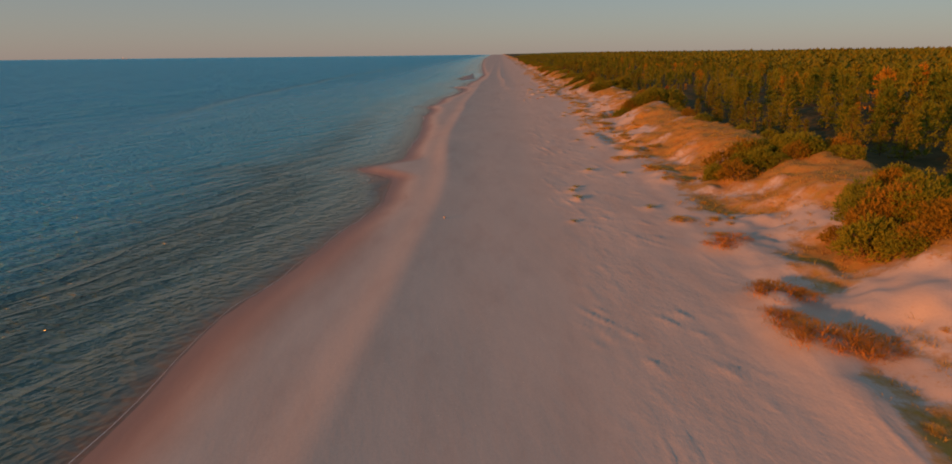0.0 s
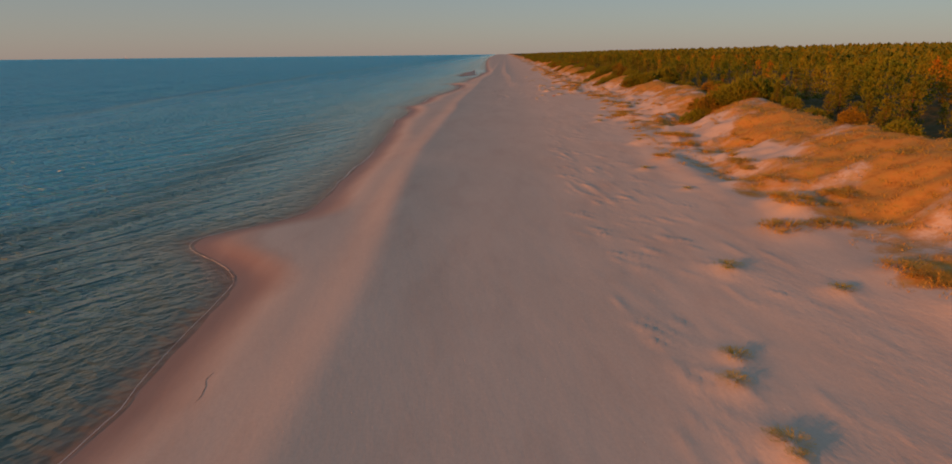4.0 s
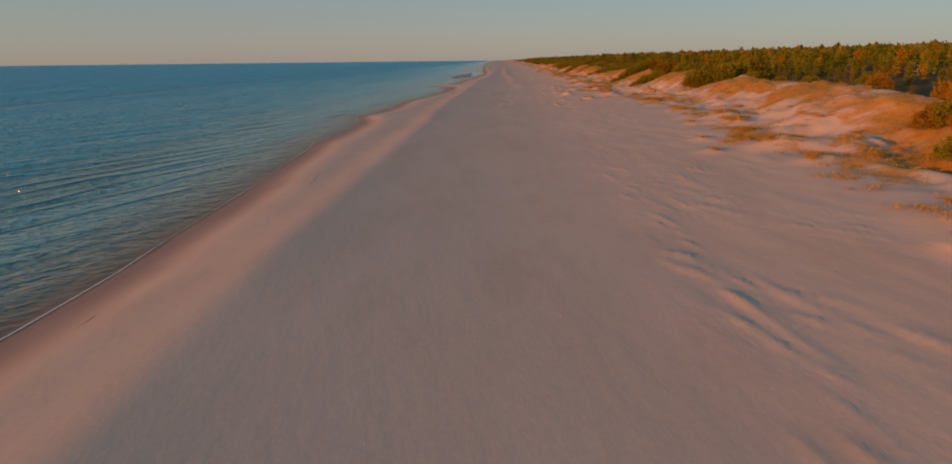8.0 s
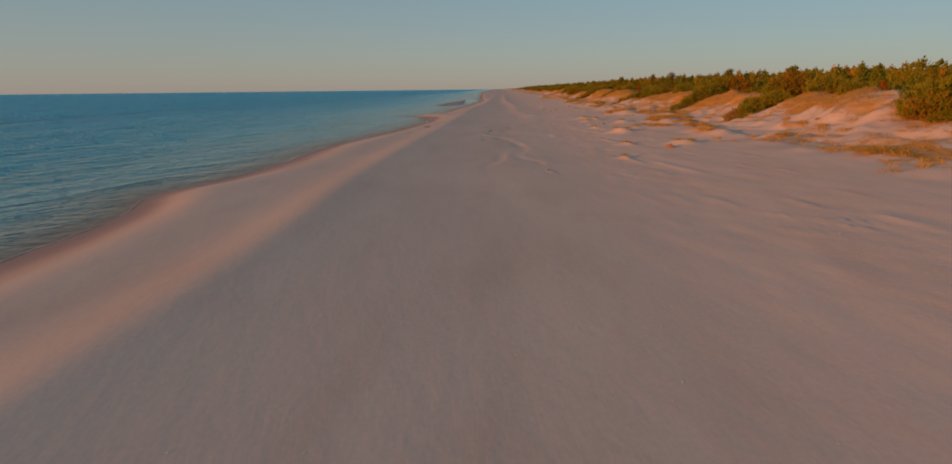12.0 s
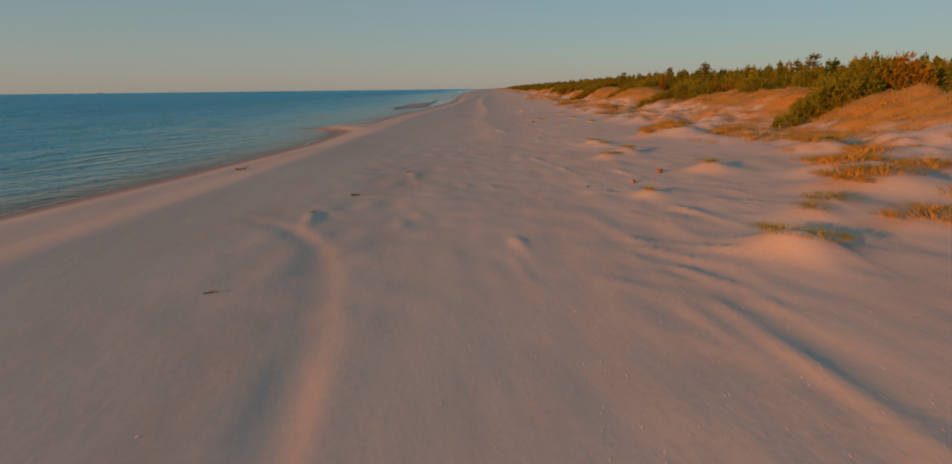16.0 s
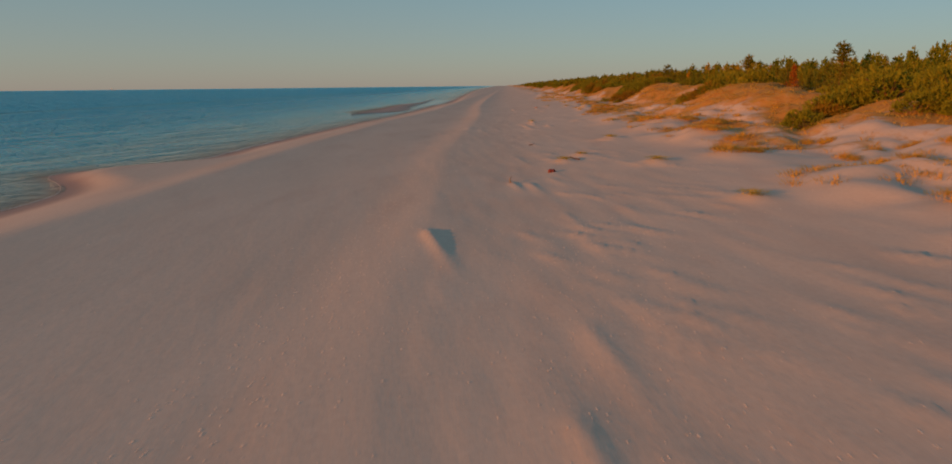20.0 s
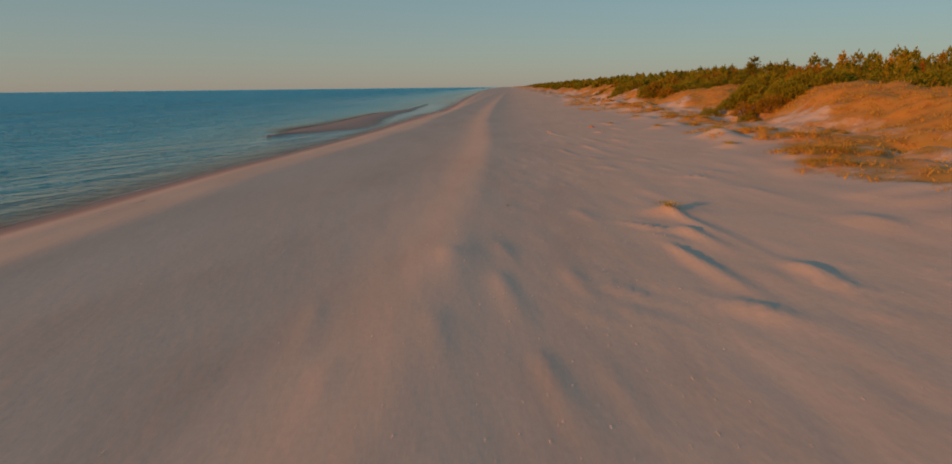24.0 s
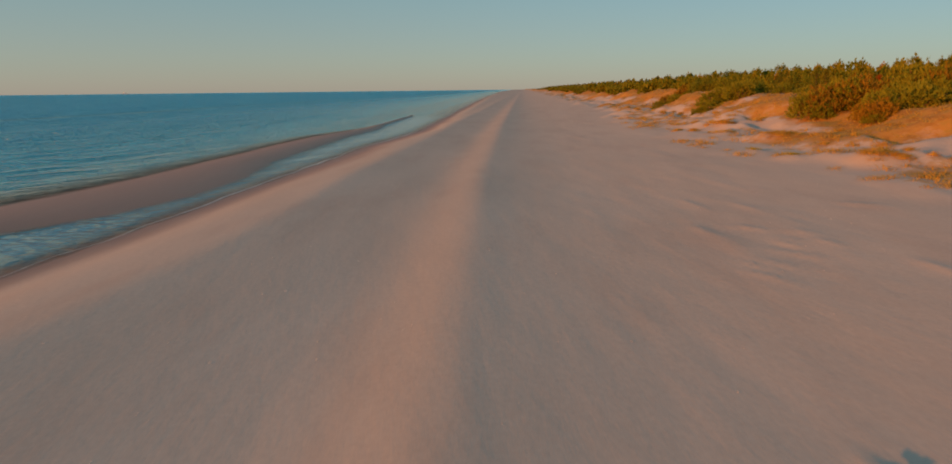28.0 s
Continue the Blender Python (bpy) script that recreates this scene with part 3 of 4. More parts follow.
def turfy(x, y, d):
    """How thickly dry grass covers the dune: bare in bays and on the scarp, patchy on the hummocks."""
    p = lumps(x + 2 * lumps(x, y, 3.0, 56), y, 7.0, 52) * 0.55 + lumps(x, y, 2.4, 53) * 0.3 + lumps(x, y, 0.9, 57) * 0.15
    c = step(d, 3.2, np.interp(y, [0, 120, 160], [7.0, 7.0, 8.0])) * 0.9 + (p - 0.5) * 2.0 + np.interp(y, [0, 150, 220], [0.17, 0.18, 0.20])
    c = np.maximum(c, np.interp(y, [90, 150], [0.42, 0.40]) * step(d, -3.0, -0.4) + (p - 0.5) * 1.9)
    return np.clip(c - 1.1 * (1 - step(d, -4.5, -1.2)), -1.0, 1.0)


turf = turfy(GX, GY, D)
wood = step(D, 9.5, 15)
trod = step(GX + 3 * (lumps(GX, GY, 6.0, 54) - 0.5), 3.0, 7.0) * np.maximum(step(-D, -2, 0), 0.7 * step(D, -1, 3)) * (0.25 + 0.75 * step(lumps(GX, GY * 0.6, 4.0, 55), 0.35, 0.7)) * np.interp(GY, [0, 110, 160, 205, 235, 420], [1.0, 0.8, 0.5, 0.6, 0.25, 0.2]) + 0.5 * step(D, 0, 3)
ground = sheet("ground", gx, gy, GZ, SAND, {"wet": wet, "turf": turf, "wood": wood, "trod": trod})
tagged(ground, "pale rippled beach sand rising to a grassy foredune", "beach", kind="structure")

# ---- the sea ----
wx = lines((-4900, -600, 200), (-600, -150, 15), (-150, -60, 2), (-60, -4, 0.5))
wy = lines((-600, -20, 40), (-20, 460, 1.3), (460, 900, 10), (900, 4901, 100))
WX, WY = np.meshgrid(wx, wy)
deep = np.clip(-height(WX.ravel(), WY.ravel()).reshape(WX.shape) / 3.0, 0, 1)
fade = step(-WX, -10, 40) * (WX > -160)
WZ = 0.045 * fade * (np.sin((WX * 0.93 - WY * 0.36) * 1.9 + 3 * lumps(WX, WY, 20, 61)) + 0.6 * np.sin((WX * 0.90 - WY * 0.43) * 3.1 + 4 * lumps(WX, WY, 11, 62)))
WZ[:, -1] = 0
off = shore(wy)[:, None] - WX
lively = 0.12 + 0.33 * step(off, 0.5, 5.0) + 0.55 * step(off, 5, np.interp(WY, [0, 70, 150, 230], [8, 10, 22, 34]))
pool = step(WY, 318, 340) * step(-WY, -455, -425) * step(WX - np.interp(WY, [325, 337, 350, 365, 390, 404, 450], [-20.0, -19.2, -16.8, -17.8, -18.4, -17.0, -18.6]), -0.6, 0.8)
lively = lively + (0.22 - lively) * pool
# a smooth slick drifting along the coast, and the shoal that raises the crests
slick = np.exp(-((WX - np.interp(WY, [100, 140, 250, 400, 720], [-72, -76, -87, -97, -100]) + 5 * (lumps(WY, WX * 0, 40, 63) - 0.5)) / 2.4) ** 2) * step(WY, 110, 170) * step(-WY, -760, -600)
lively = lively * (1 - 0.18 * slick)
crests = step(off, 2.0, 5.0) * (0.15 + 0.85 * np.exp(-((off - 13) / 10.0) ** 2)) * np.clip(1.9 * lumps(WX, WY * 0.4, 7.0, 64) - 0.35, 0.05, 1.2)
deep = deep - 0.05 * np.exp(-((off - 12) / 3.0) ** 2) * np.interp(WY, [0, 130, 170, 4900], [1, 1, 0.5, 0.5])
# mask of the painted darker water, near the shore at low y
dim_sheen = 0.75 * step(-WY, -120, -50) * step(off, 0, 3) * step(-off, -34, -8)
lively, crests = lively * (1 - 0.45 * dim_sheen), crests * (1 - 0.6 * dim_sheen)
WZ = WZ * lively
sea = sheet("water", wx, wy, WZ, WATER, {"depth": deep, "lively": lively, "pool": np.maximum(pool * step(off, 0.3, 1.2), 0.55 * slick), "crests": crests, "open_sea": step(off, 10, 90), "dim_sheen": dim_sheen})
tagged(sea, "calm blue sea with small ripples, olive in the shallows", "sea", kind="structure")

# ---- growing things ----
rng = np.random.default_rng(7)


def part(name, me, parent, label=""):
    ob = new(name, me)
    ob.parent = parent
    if label:
        ob["label"] = label
    return ob


def tube(points, radii, sides=6):
    """A tapered round limb along points."""
    pts = np.asarray(points, float)
    v, f = [], []
    a = np.linspace(0, 2 * math.pi, sides, endpoint=False)
    for i, p in enumerate(pts):
        d = pts[min(i + 1, len(pts) - 1)] - pts[max(i - 1, 0)]
        d = d / max(np.linalg.norm(d), 1e-6)
        s = np.cross(d, (0.31, 0.95, 0.1))
        s = s / np.linalg.norm(s)
        u = np.cross(d, s)
        v += [p + radii[i] * (math.cos(t) * s + math.sin(t) * u) for t in a]
    for i in range(len(pts) - 1):
        for k in range(sides):
            q = (k + 1) % sides
            f += [(i * sides + k, i * sides + q, (i + 1) * sides + q), (i * sides + k, (i + 1) * sides + q, (i + 1) * sides + k)]
    return np.array(v), np.array(f)


def merged(pieces):
    v, f, n = [], [], 0
    for a, b in pieces:
        v.append(a)
        f.append(np.asarray(b) + n)
        n += len(a)
    return np.concatenate(v), np.concatenate(f)


def sprays(at, way, r, count, length, width, spread=0.9):
    """Bundles of pointed leaves: count at each place, fanned about the way given; each leaf folded along its midrib."""
    at, way = np.repeat(at, count, 0), np.repeat(way, count, 0)
    n = len(at)
    d = way + r.normal(0, spread, (n, 3)) * 0.6
    d /= np.linalg.norm(d, axis=1)[:, None]
    s = np.cross(d, np.array([0.0, 0.0, 1.0]) + r.normal(0, 0.45, (n, 3)))
    s /= np.linalg.norm(s, axis=1)[:, None] + 1e-9
    ln = length * r.uniform(0.6, 1.25, n)[:, None]
    wd = width * r.uniform(0.7, 1.3, n)[:, None]
    a = at - d * ln * 0.15
    tip = at + d * ln
    m = at + d * ln * 0.4
    lift = np.cross(d, s) * wd * 0.35
    v = np.stack([a, m + s * wd * 0.5 + lift, tip, m - s * wd * 0.5 + lift], 1).reshape(-1, 3)
    i = np.arange(n)[:, None] * 4
    f = np.concatenate([i + [[0, 1, 2]], i + [[0, 2, 3]]])
    return v, f


def pine(seed, levels=11, branches=6, count=5, length=0.50, width=0.15, along=(0.3, 0.65, 1.0)):
    """A pine 7 m tall and its crown, as arrays."""
    r = np.random.default_rng(seed)
    tall = 7.0
    bend = r.normal(0, 0.12, 2)
    wide = r.uniform(1.7, 2.2)
    round_ = r.uniform(0.55, 0.95)

    def spine(h):
        return np.array([bend[0] * math.sin(h * 2), bend[1] * math.sin(h * 2.4), tall * h])
    trunk = [tube([spine(h) for h in np.linspace(-0.03, 0.97, 8)], np.linspace(0.13, 0.015, 8), 6)]
    at, way = [], []
    for k in range(levels):
        h = 0.10 + 0.88 * (k + r.uniform(-0.25, 0.25)) / levels
        reach = wide * (max(1 - h, 0.0) ** round_) * min(1.0, 0.55 + 2.2 * h) * r.uniform(0.75, 1.2) + 0.10
        for b in range(branches):
            t = 2 * math.pi * (b + r.uniform(-0.35, 0.35)) / branches + k * 1.3
            rc = reach * r.uniform(0.55, 1.18)
            rise = r.uniform(0.05, 0.35) + 0.5 * h
            out = np.array([math.cos(t), math.sin(t), rise])
            o = spine(h)
            if b % 2 == 0 and rc > 0.6:
                trunk.append(tube([o, o + out * rc * 0.9], [0.032, 0.008], 3))
            for q in along:
                at.append(o + out * rc * q + r.normal(0, 0.08, 3))
                way.append(np.array([math.cos(t) * 0.8, math.sin(t) * 0.8, 0.55 + 0.5 * h]))
    at.append(spine(0.98))
    way.append(np.array([0, 0, 1.5]))
    return merged(trunk), sprays(np.array(at), np.array(way), r, count, length, width)


def shrub(seed, count=680, per=3, length=0.16, width=0.044):
    """A low wind-pressed shrub, about 2 m across and 1.2 m high."""
    r = np.random.default_rng(seed)
    t = r.uniform(0, 2 * math.pi, count)
    el = np.arcsin(r.uniform(0.02, 1.0, count))
    bulge = 0.72 + 0.4 * lumps(t * 1.3 + 9, el * 2.2, 0.8, seed)
    rad = bulge * r.uniform(0.45, 1.0, count) ** 0.5
    out = np.stack([np.cos(t) * np.cos(el), np.sin(t) * np.cos(el), np.sin(el)], 1)
    at = out * rad[:, None] * np.array([1.05, 1.05, 1.15])
    stems = []
    for k in range(9):
        a = 2 * math.pi * k / 9 + r.uniform(-0.3, 0.3)
        e = np.array([math.cos(a) * 0.62, math.sin(a) * 0.62, r.uniform(0.5, 0.9)])
        stems.append(tube([(0, 0, -0.15), e * 0.5 + (0, 0, 0.1), e], [0.03, 0.02, 0.008], 5))
    return merged(stems), sprays(at, out * 0.7 + np.array([0, 0, 0.7]), r, per, length, width)


def tuft(seed, blades=90, spread=0.32, tall=0.55, fine=1.0):
    """A tussock of long arching blades, combed over by the wind."""
    r = np.random.default_rng(seed)
    v, f = [], []
    for i in range(blades):
        t, d = r.uniform(0, 2 * math.pi), spread * r.uniform(0, 1) ** 0.9
        o = np.array([math.cos(t) * d, math.sin(t) * d, -0.04])
        lean = np.array([math.cos(t), math.sin(t), 0]) * r.uniform(0.15, 0.95) + np.array([0.10, -0.16, 0]) + r.normal(0, 0.12, 3) * (1, 1, 0)
        h = tall * r.uniform(0.45, 1.15) * (1.0 - 0.65 * (d / spread) ** 2)
        s = np.array([-math.sin(t), math.cos(t), 0]) * r.uniform(0.007, 0.013) * fine
        m1, m2 = o + lean * h * 0.4 + (0, 0, h * 0.68), o + lean * h * 1.05 + (0, 0, h)
        k = len(v)
        v += [o - s, o + s, m1 + s, m1 - s, m2]
        f += [(k, k + 1, k + 2), (k, k + 2, k + 3), (k + 3, k + 2, k + 4)]
    return np.array(v), np.array(f)


def spread_copies(model, xyz, scale, turn):
    """One mesh out of many turned and scaled copies of a model."""
    v, f = model
    c, s = np.cos(turn)[:, None], np.sin(turn)[:, None]
    k = scale[:, None, :] * v[None, :, :]
    x = k[..., 0] * c - k[..., 1] * s
    y = k[..., 0] * s + k[..., 1] * c
    out = np.stack([x, y, k[..., 2]], -1) + xyz[:, None, :]
    faces = f[None, :, :] + (np.arange(len(xyz)) * len(v))[:, None, None]
    return out.reshape(-1, 3), faces.reshape(-1, 3)


def edge_of_wood(y):
    return foot(y) + np.interp(y, [100, 130], [11.5, 12.5]) + 3.5 * (lumps(y * 0 + 2.2, y, 17.0, 71) - 0.5)


def canopy(d):
    """Height of the trees by the distance behind the wood's edge: pressed low by the wind at the front."""
    return 1.9 + 1.5 * step(d, 0, 16) + 0.9 * step(d, 16, 70) + 2.4 * step(d, 70, 250)


# places for trees: a jittered grid
def places(x0, x1, y0, y1, gap, seed):
    r = np.random.default_rng(seed)
    gx_, gy_ = np.meshgrid(np.arange(x0, x1, gap), np.arange(y0, y1, gap))
    px = gx_.ravel() + r.uniform(-0.45, 0.45, gx_.size) * gap
    py = gy_.ravel() + r.uniform(-0.45, 0.45, gx_.size) * gap
    return px, py, r


px, py, r_ = places(22, 100, 2, 520, 3.8, 3)
behind = px - edge_of_wood(py)
ok = (behind > 0) & ((py > 135) | (r_.uniform(0, 1, len(px)) < 0.66)) & (lumps(px, py, 11.0, 72) > 0.30 + 0.16 * (behind < 6)) & ((behind < 32) | (np.arange(len(px)) % 5 < 3)) & (px < 40 + 0.62 * np.maximum(py + 30, 0))
px, py, behind = px[ok], py[ok], behind[ok]
size = canopy(behind) * np.where(r_.uniform(0, 1, len(px)) < 0.3, 0.55, 1.0) * r_.uniform(0.75, 1.35, len(px)) / 7.0 * np.interp(py, [0, 90, 150, 250, 330, 600], [1.7, 1.5, 0.92, 0.82, 0.95, 1.1])
single = (behind < 11) & (py > 30) & (py < 420)
rank = np.argsort(np.where(single, behind + (py > 400) * 5, 1e9))[:290]
single = np.zeros(len(px), bool)
single[rank] = True

models = []
for i in range(6):
    (tv, tf), (cv, cf) = pine(100 + i)
    base = new("pine_tree" if i < 5 else "rowan_tree")
    part("trunk", mesh_of("trunk", tv, tf, BARK, True), base)
    part("crown", mesh_of("crown", cv, cf, NEEDLES if i < 5 else RED_NEEDLES), base)
    if i < 5:
        tagged(base, "young bushy pine with green and rusty needles on the dune", "tree", "pines along the forest edge")
    else:
        tagged(base, "small red autumn tree standing among the dune pines", "tree", "red trees in the wood")
    models.append(base)
for i in np.where(single)[0]:
    k = 5 if rng.uniform() < 0.035 else int(rng.integers(5))
    s = size[i]
    m = pose(px[i], py[i], ground_at(px[i], py[i]) - 0.1, 0, 0, float(rng.uniform(0, 360))) @ Matrix.Diagonal((s * 0.95, s * 0.95, s, 1))
    copy_thing(models[k], m)
# taller pines that rise over the rest
for hx, hy, tall in ((46.0, 275.0, 6.2), (42.5, 263.0, 5.6), (44.0, 384.5, 6.6), (40.0, 296.0, 6.2), (44.0, 332.0, 6.6), (40.5, 230.0, 5.4), (36.5, 222.0, 4.8), (49.0, 341.0, 6.2), (38.0, 188.0, 4.8), (41.0, 196.0, 5.2)):
    s = 0.8 * tall / 7.0
    copy_thing(models[int(rng.integers(5))], pose(hx, hy, ground_at(hx, hy) - 0.1, 0, 0, float(rng.uniform(0, 360))) @ Matrix.Diagonal((s * 1.4, s * 1.4, s, 1)))
for b in models:
    for c in list(b.children):
        bpy.data.objects.remove(c)
    bpy.data.objects.remove(b)

# the wood behind, nobody could count it
(tv, tf), (cv, cf) = pine(201, 8, 5, 2, 0.90, 0.45, (0.5, 1.0))
(tv2, tf2), (cv2, cf2) = pine(202, 8, 5, 2, 0.90, 0.45, (0.5, 1.0))
close = ~single & (py < 135) & (behind < 42)
rest = ~single & ~close
fine = [pine(204 + i, 10, 6, 4, 0.62, 0.20, (0.4, 0.75, 1.0))[1] for i in range(2)]
for model, area, odd in (((cv, cf), rest, 0), ((cv2, cf2), rest, 1), (fine[0], close, 0), (fine[1], close, 1)):
    pick = area & (np.arange(len(px)) % 2 == odd)
    zz = height(px[pick], py[pick])
    s = size[pick]
    v, f = spread_copies(model, np.stack([px[pick], py[pick], zz], 1), np.stack([s * 0.9, s * 0.9, s * 1.08], 1), rng.uniform(0, 6.28, pick.sum()))
    wood_ob = new("pine_wood", mesh_of("pine_wood", v, f, NEEDLES))
    tone = wood_ob.data.attributes.new("tone", 'FLOAT', 'POINT')
    tone.data.foreach_set("value", np.repeat(rng.uniform(0.08, 1.0, pick.sum()), len(model[0])).astype(np.float32))
    tagged(wood_ob, "dense pine wood of many trees behind the dune", "forest", kind="stuff")
# farther along the coast and inland
fx, fy, r_ = places(24, 260, 520, 1500, 10.5, 4)
fb = fx - edge_of_wood(fy)
ok = fb > 0
fx, fy, fb = fx[ok], fy[ok], fb[ok]
gx2, gy2, r2 = places(97, 420, -30, 620, 8.8, 5)
ok = (gx2 < 250) | (gx2 < 40 + 0.66 * (gy2 + 40))
fx, fy, fb = np.concatenate([fx, gx2[ok]]), np.concatenate([fy, gy2[ok]]), np.concatenate([fb, gx2[ok] - 30])
s = canopy(fb) * rng.uniform(0.8, 1.15, len(fx)) / 7.0
(tv, tf), (cv, cf) = pine(203, 3, 4, 2, 2.2, 1.3, (0.8,))
v, f = spread_copies((cv, cf), np.stack([fx, fy, height(fx, fy)], 1), np.stack([s * 2.0, s * 2.0, s], 1), rng.uniform(0, 6.28, len(fx)))
tagged(new("far_wood", mesh_of("far_wood", v, f, NEEDLES)), "far pine wood along the coast", "forest", kind="stuff")
# the roof of leaves out to the horizon
cx = lines((60, 400, 8), (400, 700, 12), (700, 4901, 120))
cy = lines((-600, 0, 60), (0, 900, 8), (900, 2000, 25), (2000, 4901, 150))
CX, CY = np.meshgrid(cx, cy)
inland = CX - 32
CZ = np.interp(inland, [0, 60, 220, 400], [3.0, 4.0, 5.5, 10.0]) + 3.0 * (lumps(CX, CY, 12.0, 81) - 0.5) + 3.0 * (lumps(CX, CY, 130.0, 82) - 0.4) * step(inland, 100, 400) - 7.0 * (1 - step(inland, 25, 60))
tagged(sheet("far_canopy", cx, cy, CZ, NEEDLES, {}), "far green treetops reaching the horizon", "forest", kind="stuff")

# ---- shrubs on the seaward face of the dune ----
THICKETS = [(20.5, 34.5, 2.4, 13), (24.5, 36, 3.2, 16), (29, 39, 4, 15), (21.5, 56.5, 2.4, 12), (25, 58, 3, 14), (28.5, 58, 3, 12), (31, 63, 3.5, 10)]
smodels = []
for i in range(8):
    (sv, sf), (lv, lf) = shrub(300 + i)
    base = new("dune_shrub")
    part("woody_base", mesh_of("woody_base", sv, sf, BARK, True), base)
    part("foliage", mesh_of("foliage", lv, lf, LEAVES if i < 5 else RUST_LEAVES), base)
    tagged(base, "low dense shrub, olive green leaves, on dune sand" if i < 5 else "low shrub with rusty brown leaves on dune sand", "shrub", "shrubs on the dune")
    smodels.append(base)
spots = []
for mx, my, rad, cnt in THICKETS:
    for _ in range(int(cnt * 0.8)):
        a, d = rng.uniform(0, 6.28), rad * math.sqrt(rng.uniform(0, 1))
        spots.append((mx + d * math.cos(a), my + 1.5 * d * math.sin(a), rng.uniform(1.1, 2.0), 0.4 if math.cos(a) < 0 and d > 0.6 * rad else 0.12))
for mx, my, ln, cnt in STRIPS:
    for q in range(cnt):
        u = (q + 0.5) / cnt
        spots.append((mx + ln * u + rng.normal(0, 0.4), my + 2.5 * u + rng.normal(0, 0.5 + 1.2 * u), (rng.uniform(0.8, 1.2) + 0.9 * u) * (1.65 if my in (117.5, 175.5, 368) else 0.85 if my in (325, 334) else 1.25), 0.25 - 0.2 * u))
        if q % 4 == 1:
            spots.append((mx + ln * u - 0.6, my + 2.5 * u - 1.4, rng.uniform(0.5, 0.9), 0.8))
for yy in np.arange(30, 430, 8.0):
    x_ = float(edge_of_wood(np.array([yy]))[0])
    spots.append((x_ + rng.uniform(-1.2, 1.5), yy + rng.uniform(-2, 2), rng.uniform(0.9, 1.5) * (1.0 if yy < 210 else 1.4), 0.2))
for sx, sy, k, rusty in spots:
    copy_thing(smodels[int(rng.integers(5, 8)) if rng.uniform() < rusty else int(rng.integers(5))], pose(sx, sy, ground_at(sx, sy) - 0.08, 0, 0, float(rng.uniform(0, 360))) @ Matrix.Diagonal((k, k, k * rng.uniform(0.7, 1.05), 1)))
for b in smodels:
    for c in list(b.children):
        bpy.data.objects.remove(c)
    bpy.data.objects.remove(b)
(sv, sf), (lv, lf) = shrub(310, 60, 4, 0.5, 0.28)
yy = np.arange(425, 900, 3.4)
xx = edge_of_wood(yy) - 4 * lumps(yy * 0, yy, 14, 73) ** 2 - rng.uniform(0, 2, len(yy))
k = rng.uniform(0.9, 1.8, len(yy))
v, f = spread_copies((lv, lf), np.stack([xx, yy, height(xx, yy)], 1), np.stack([k, k, k], 1), rng.uniform(0, 6.28, len(yy)))
tagged(new("far_shrubs", mesh_of("far_shrubs", v, f, LEAVES)), "low shrubs far along the dune", "shrub", kind="stuff")

# ---- tussocks of grass ----
for spots_, mat, label, group in ((GREEN, BLADES, "yellow-green marram tussock on drifted sand", "beach tussocks"),
                                  ([r for r in RUSTY if r[1] < 40], RED_GRASS, "red-orange dry grass tussock at the dune foot", "dune tussocks"),
                                  ([r for r in RUSTY if r[1] >= 40], RUST, "rust-coloured dry grass tussock at the dune foot", "dune tussocks")):
    green = mat is BLADES
    forms, clumps = [], []
    for i in range(4):
        forms.append(mesh_of("grass_tuft", *tuft(400 + i, 250 if green else 300, 0.62, 0.50, 0.7), mat))
    for i in range(6):
        pieces = []
        for j in range(2 if green else 5):
            v_, f_ = tuft(420 + 7 * i + j, 190 if green else 230, 0.6, 0.46, 0.7)
            a_, d_ = rng.uniform(0, 6.28), (0.0 if j == 0 else rng.uniform(0.2, 0.5) if green else rng.uniform(0.3, 0.7))
            k_ = 1.0 if j == 0 else rng.uniform(0.4, 0.85)
            pieces.append((v_ * np.array([k_, k_, 0.35 + 0.6 * k_]) + np.array([d_ * math.cos(a_), d_ * math.sin(a_), -0.12 * d_]), f_))
        clumps.append(mesh_of("grass_tuft", *merged(pieces), mat))
    for tx, ty, k in spots_:
        q = k * (0.72 if green else 0.95)
        ob = new("grass_tuft", (forms if green and k < 1 else clumps)[int(rng.integers(4))])
        ob.matrix_basis = pose(tx, ty, ground_at(tx, ty), 0, 0, float(rng.uniform(0, 360))) @ Matrix.Diagonal((1.25 * q, 1.25 * q, (0.12 if green else 0.2) + (0.26 if green else 0.36) * q, 1))
        tagged(ob, label, "grass", group)
# smaller dry tussocks strewn over the foot of the dune
made = 0
while made < 185:
    ty = float(rng.uniform(18, 420))
    tx = float(foot(np.array([ty]))[0]) + float(rng.uniform(-1.6, 5.0))
    if lumps(np.array([tx]), np.array([ty]), 6.0, 46)[0] < 0.52:
        continue
    q = float(rng.uniform(0.4, 1.05))
    ob = new("grass_tuft", forms[int(rng.integers(4))])
    ob.matrix_basis = pose(tx, ty, ground_at(tx, ty), 0, 0, float(rng.uniform(0, 360))) @ Matrix.Diagonal((q, q, 0.25 + 0.35 * q, 1))
    tagged(ob, "small ochre dry grass tussock on the dune slope", "grass", "dune tussocks")
    made += 1

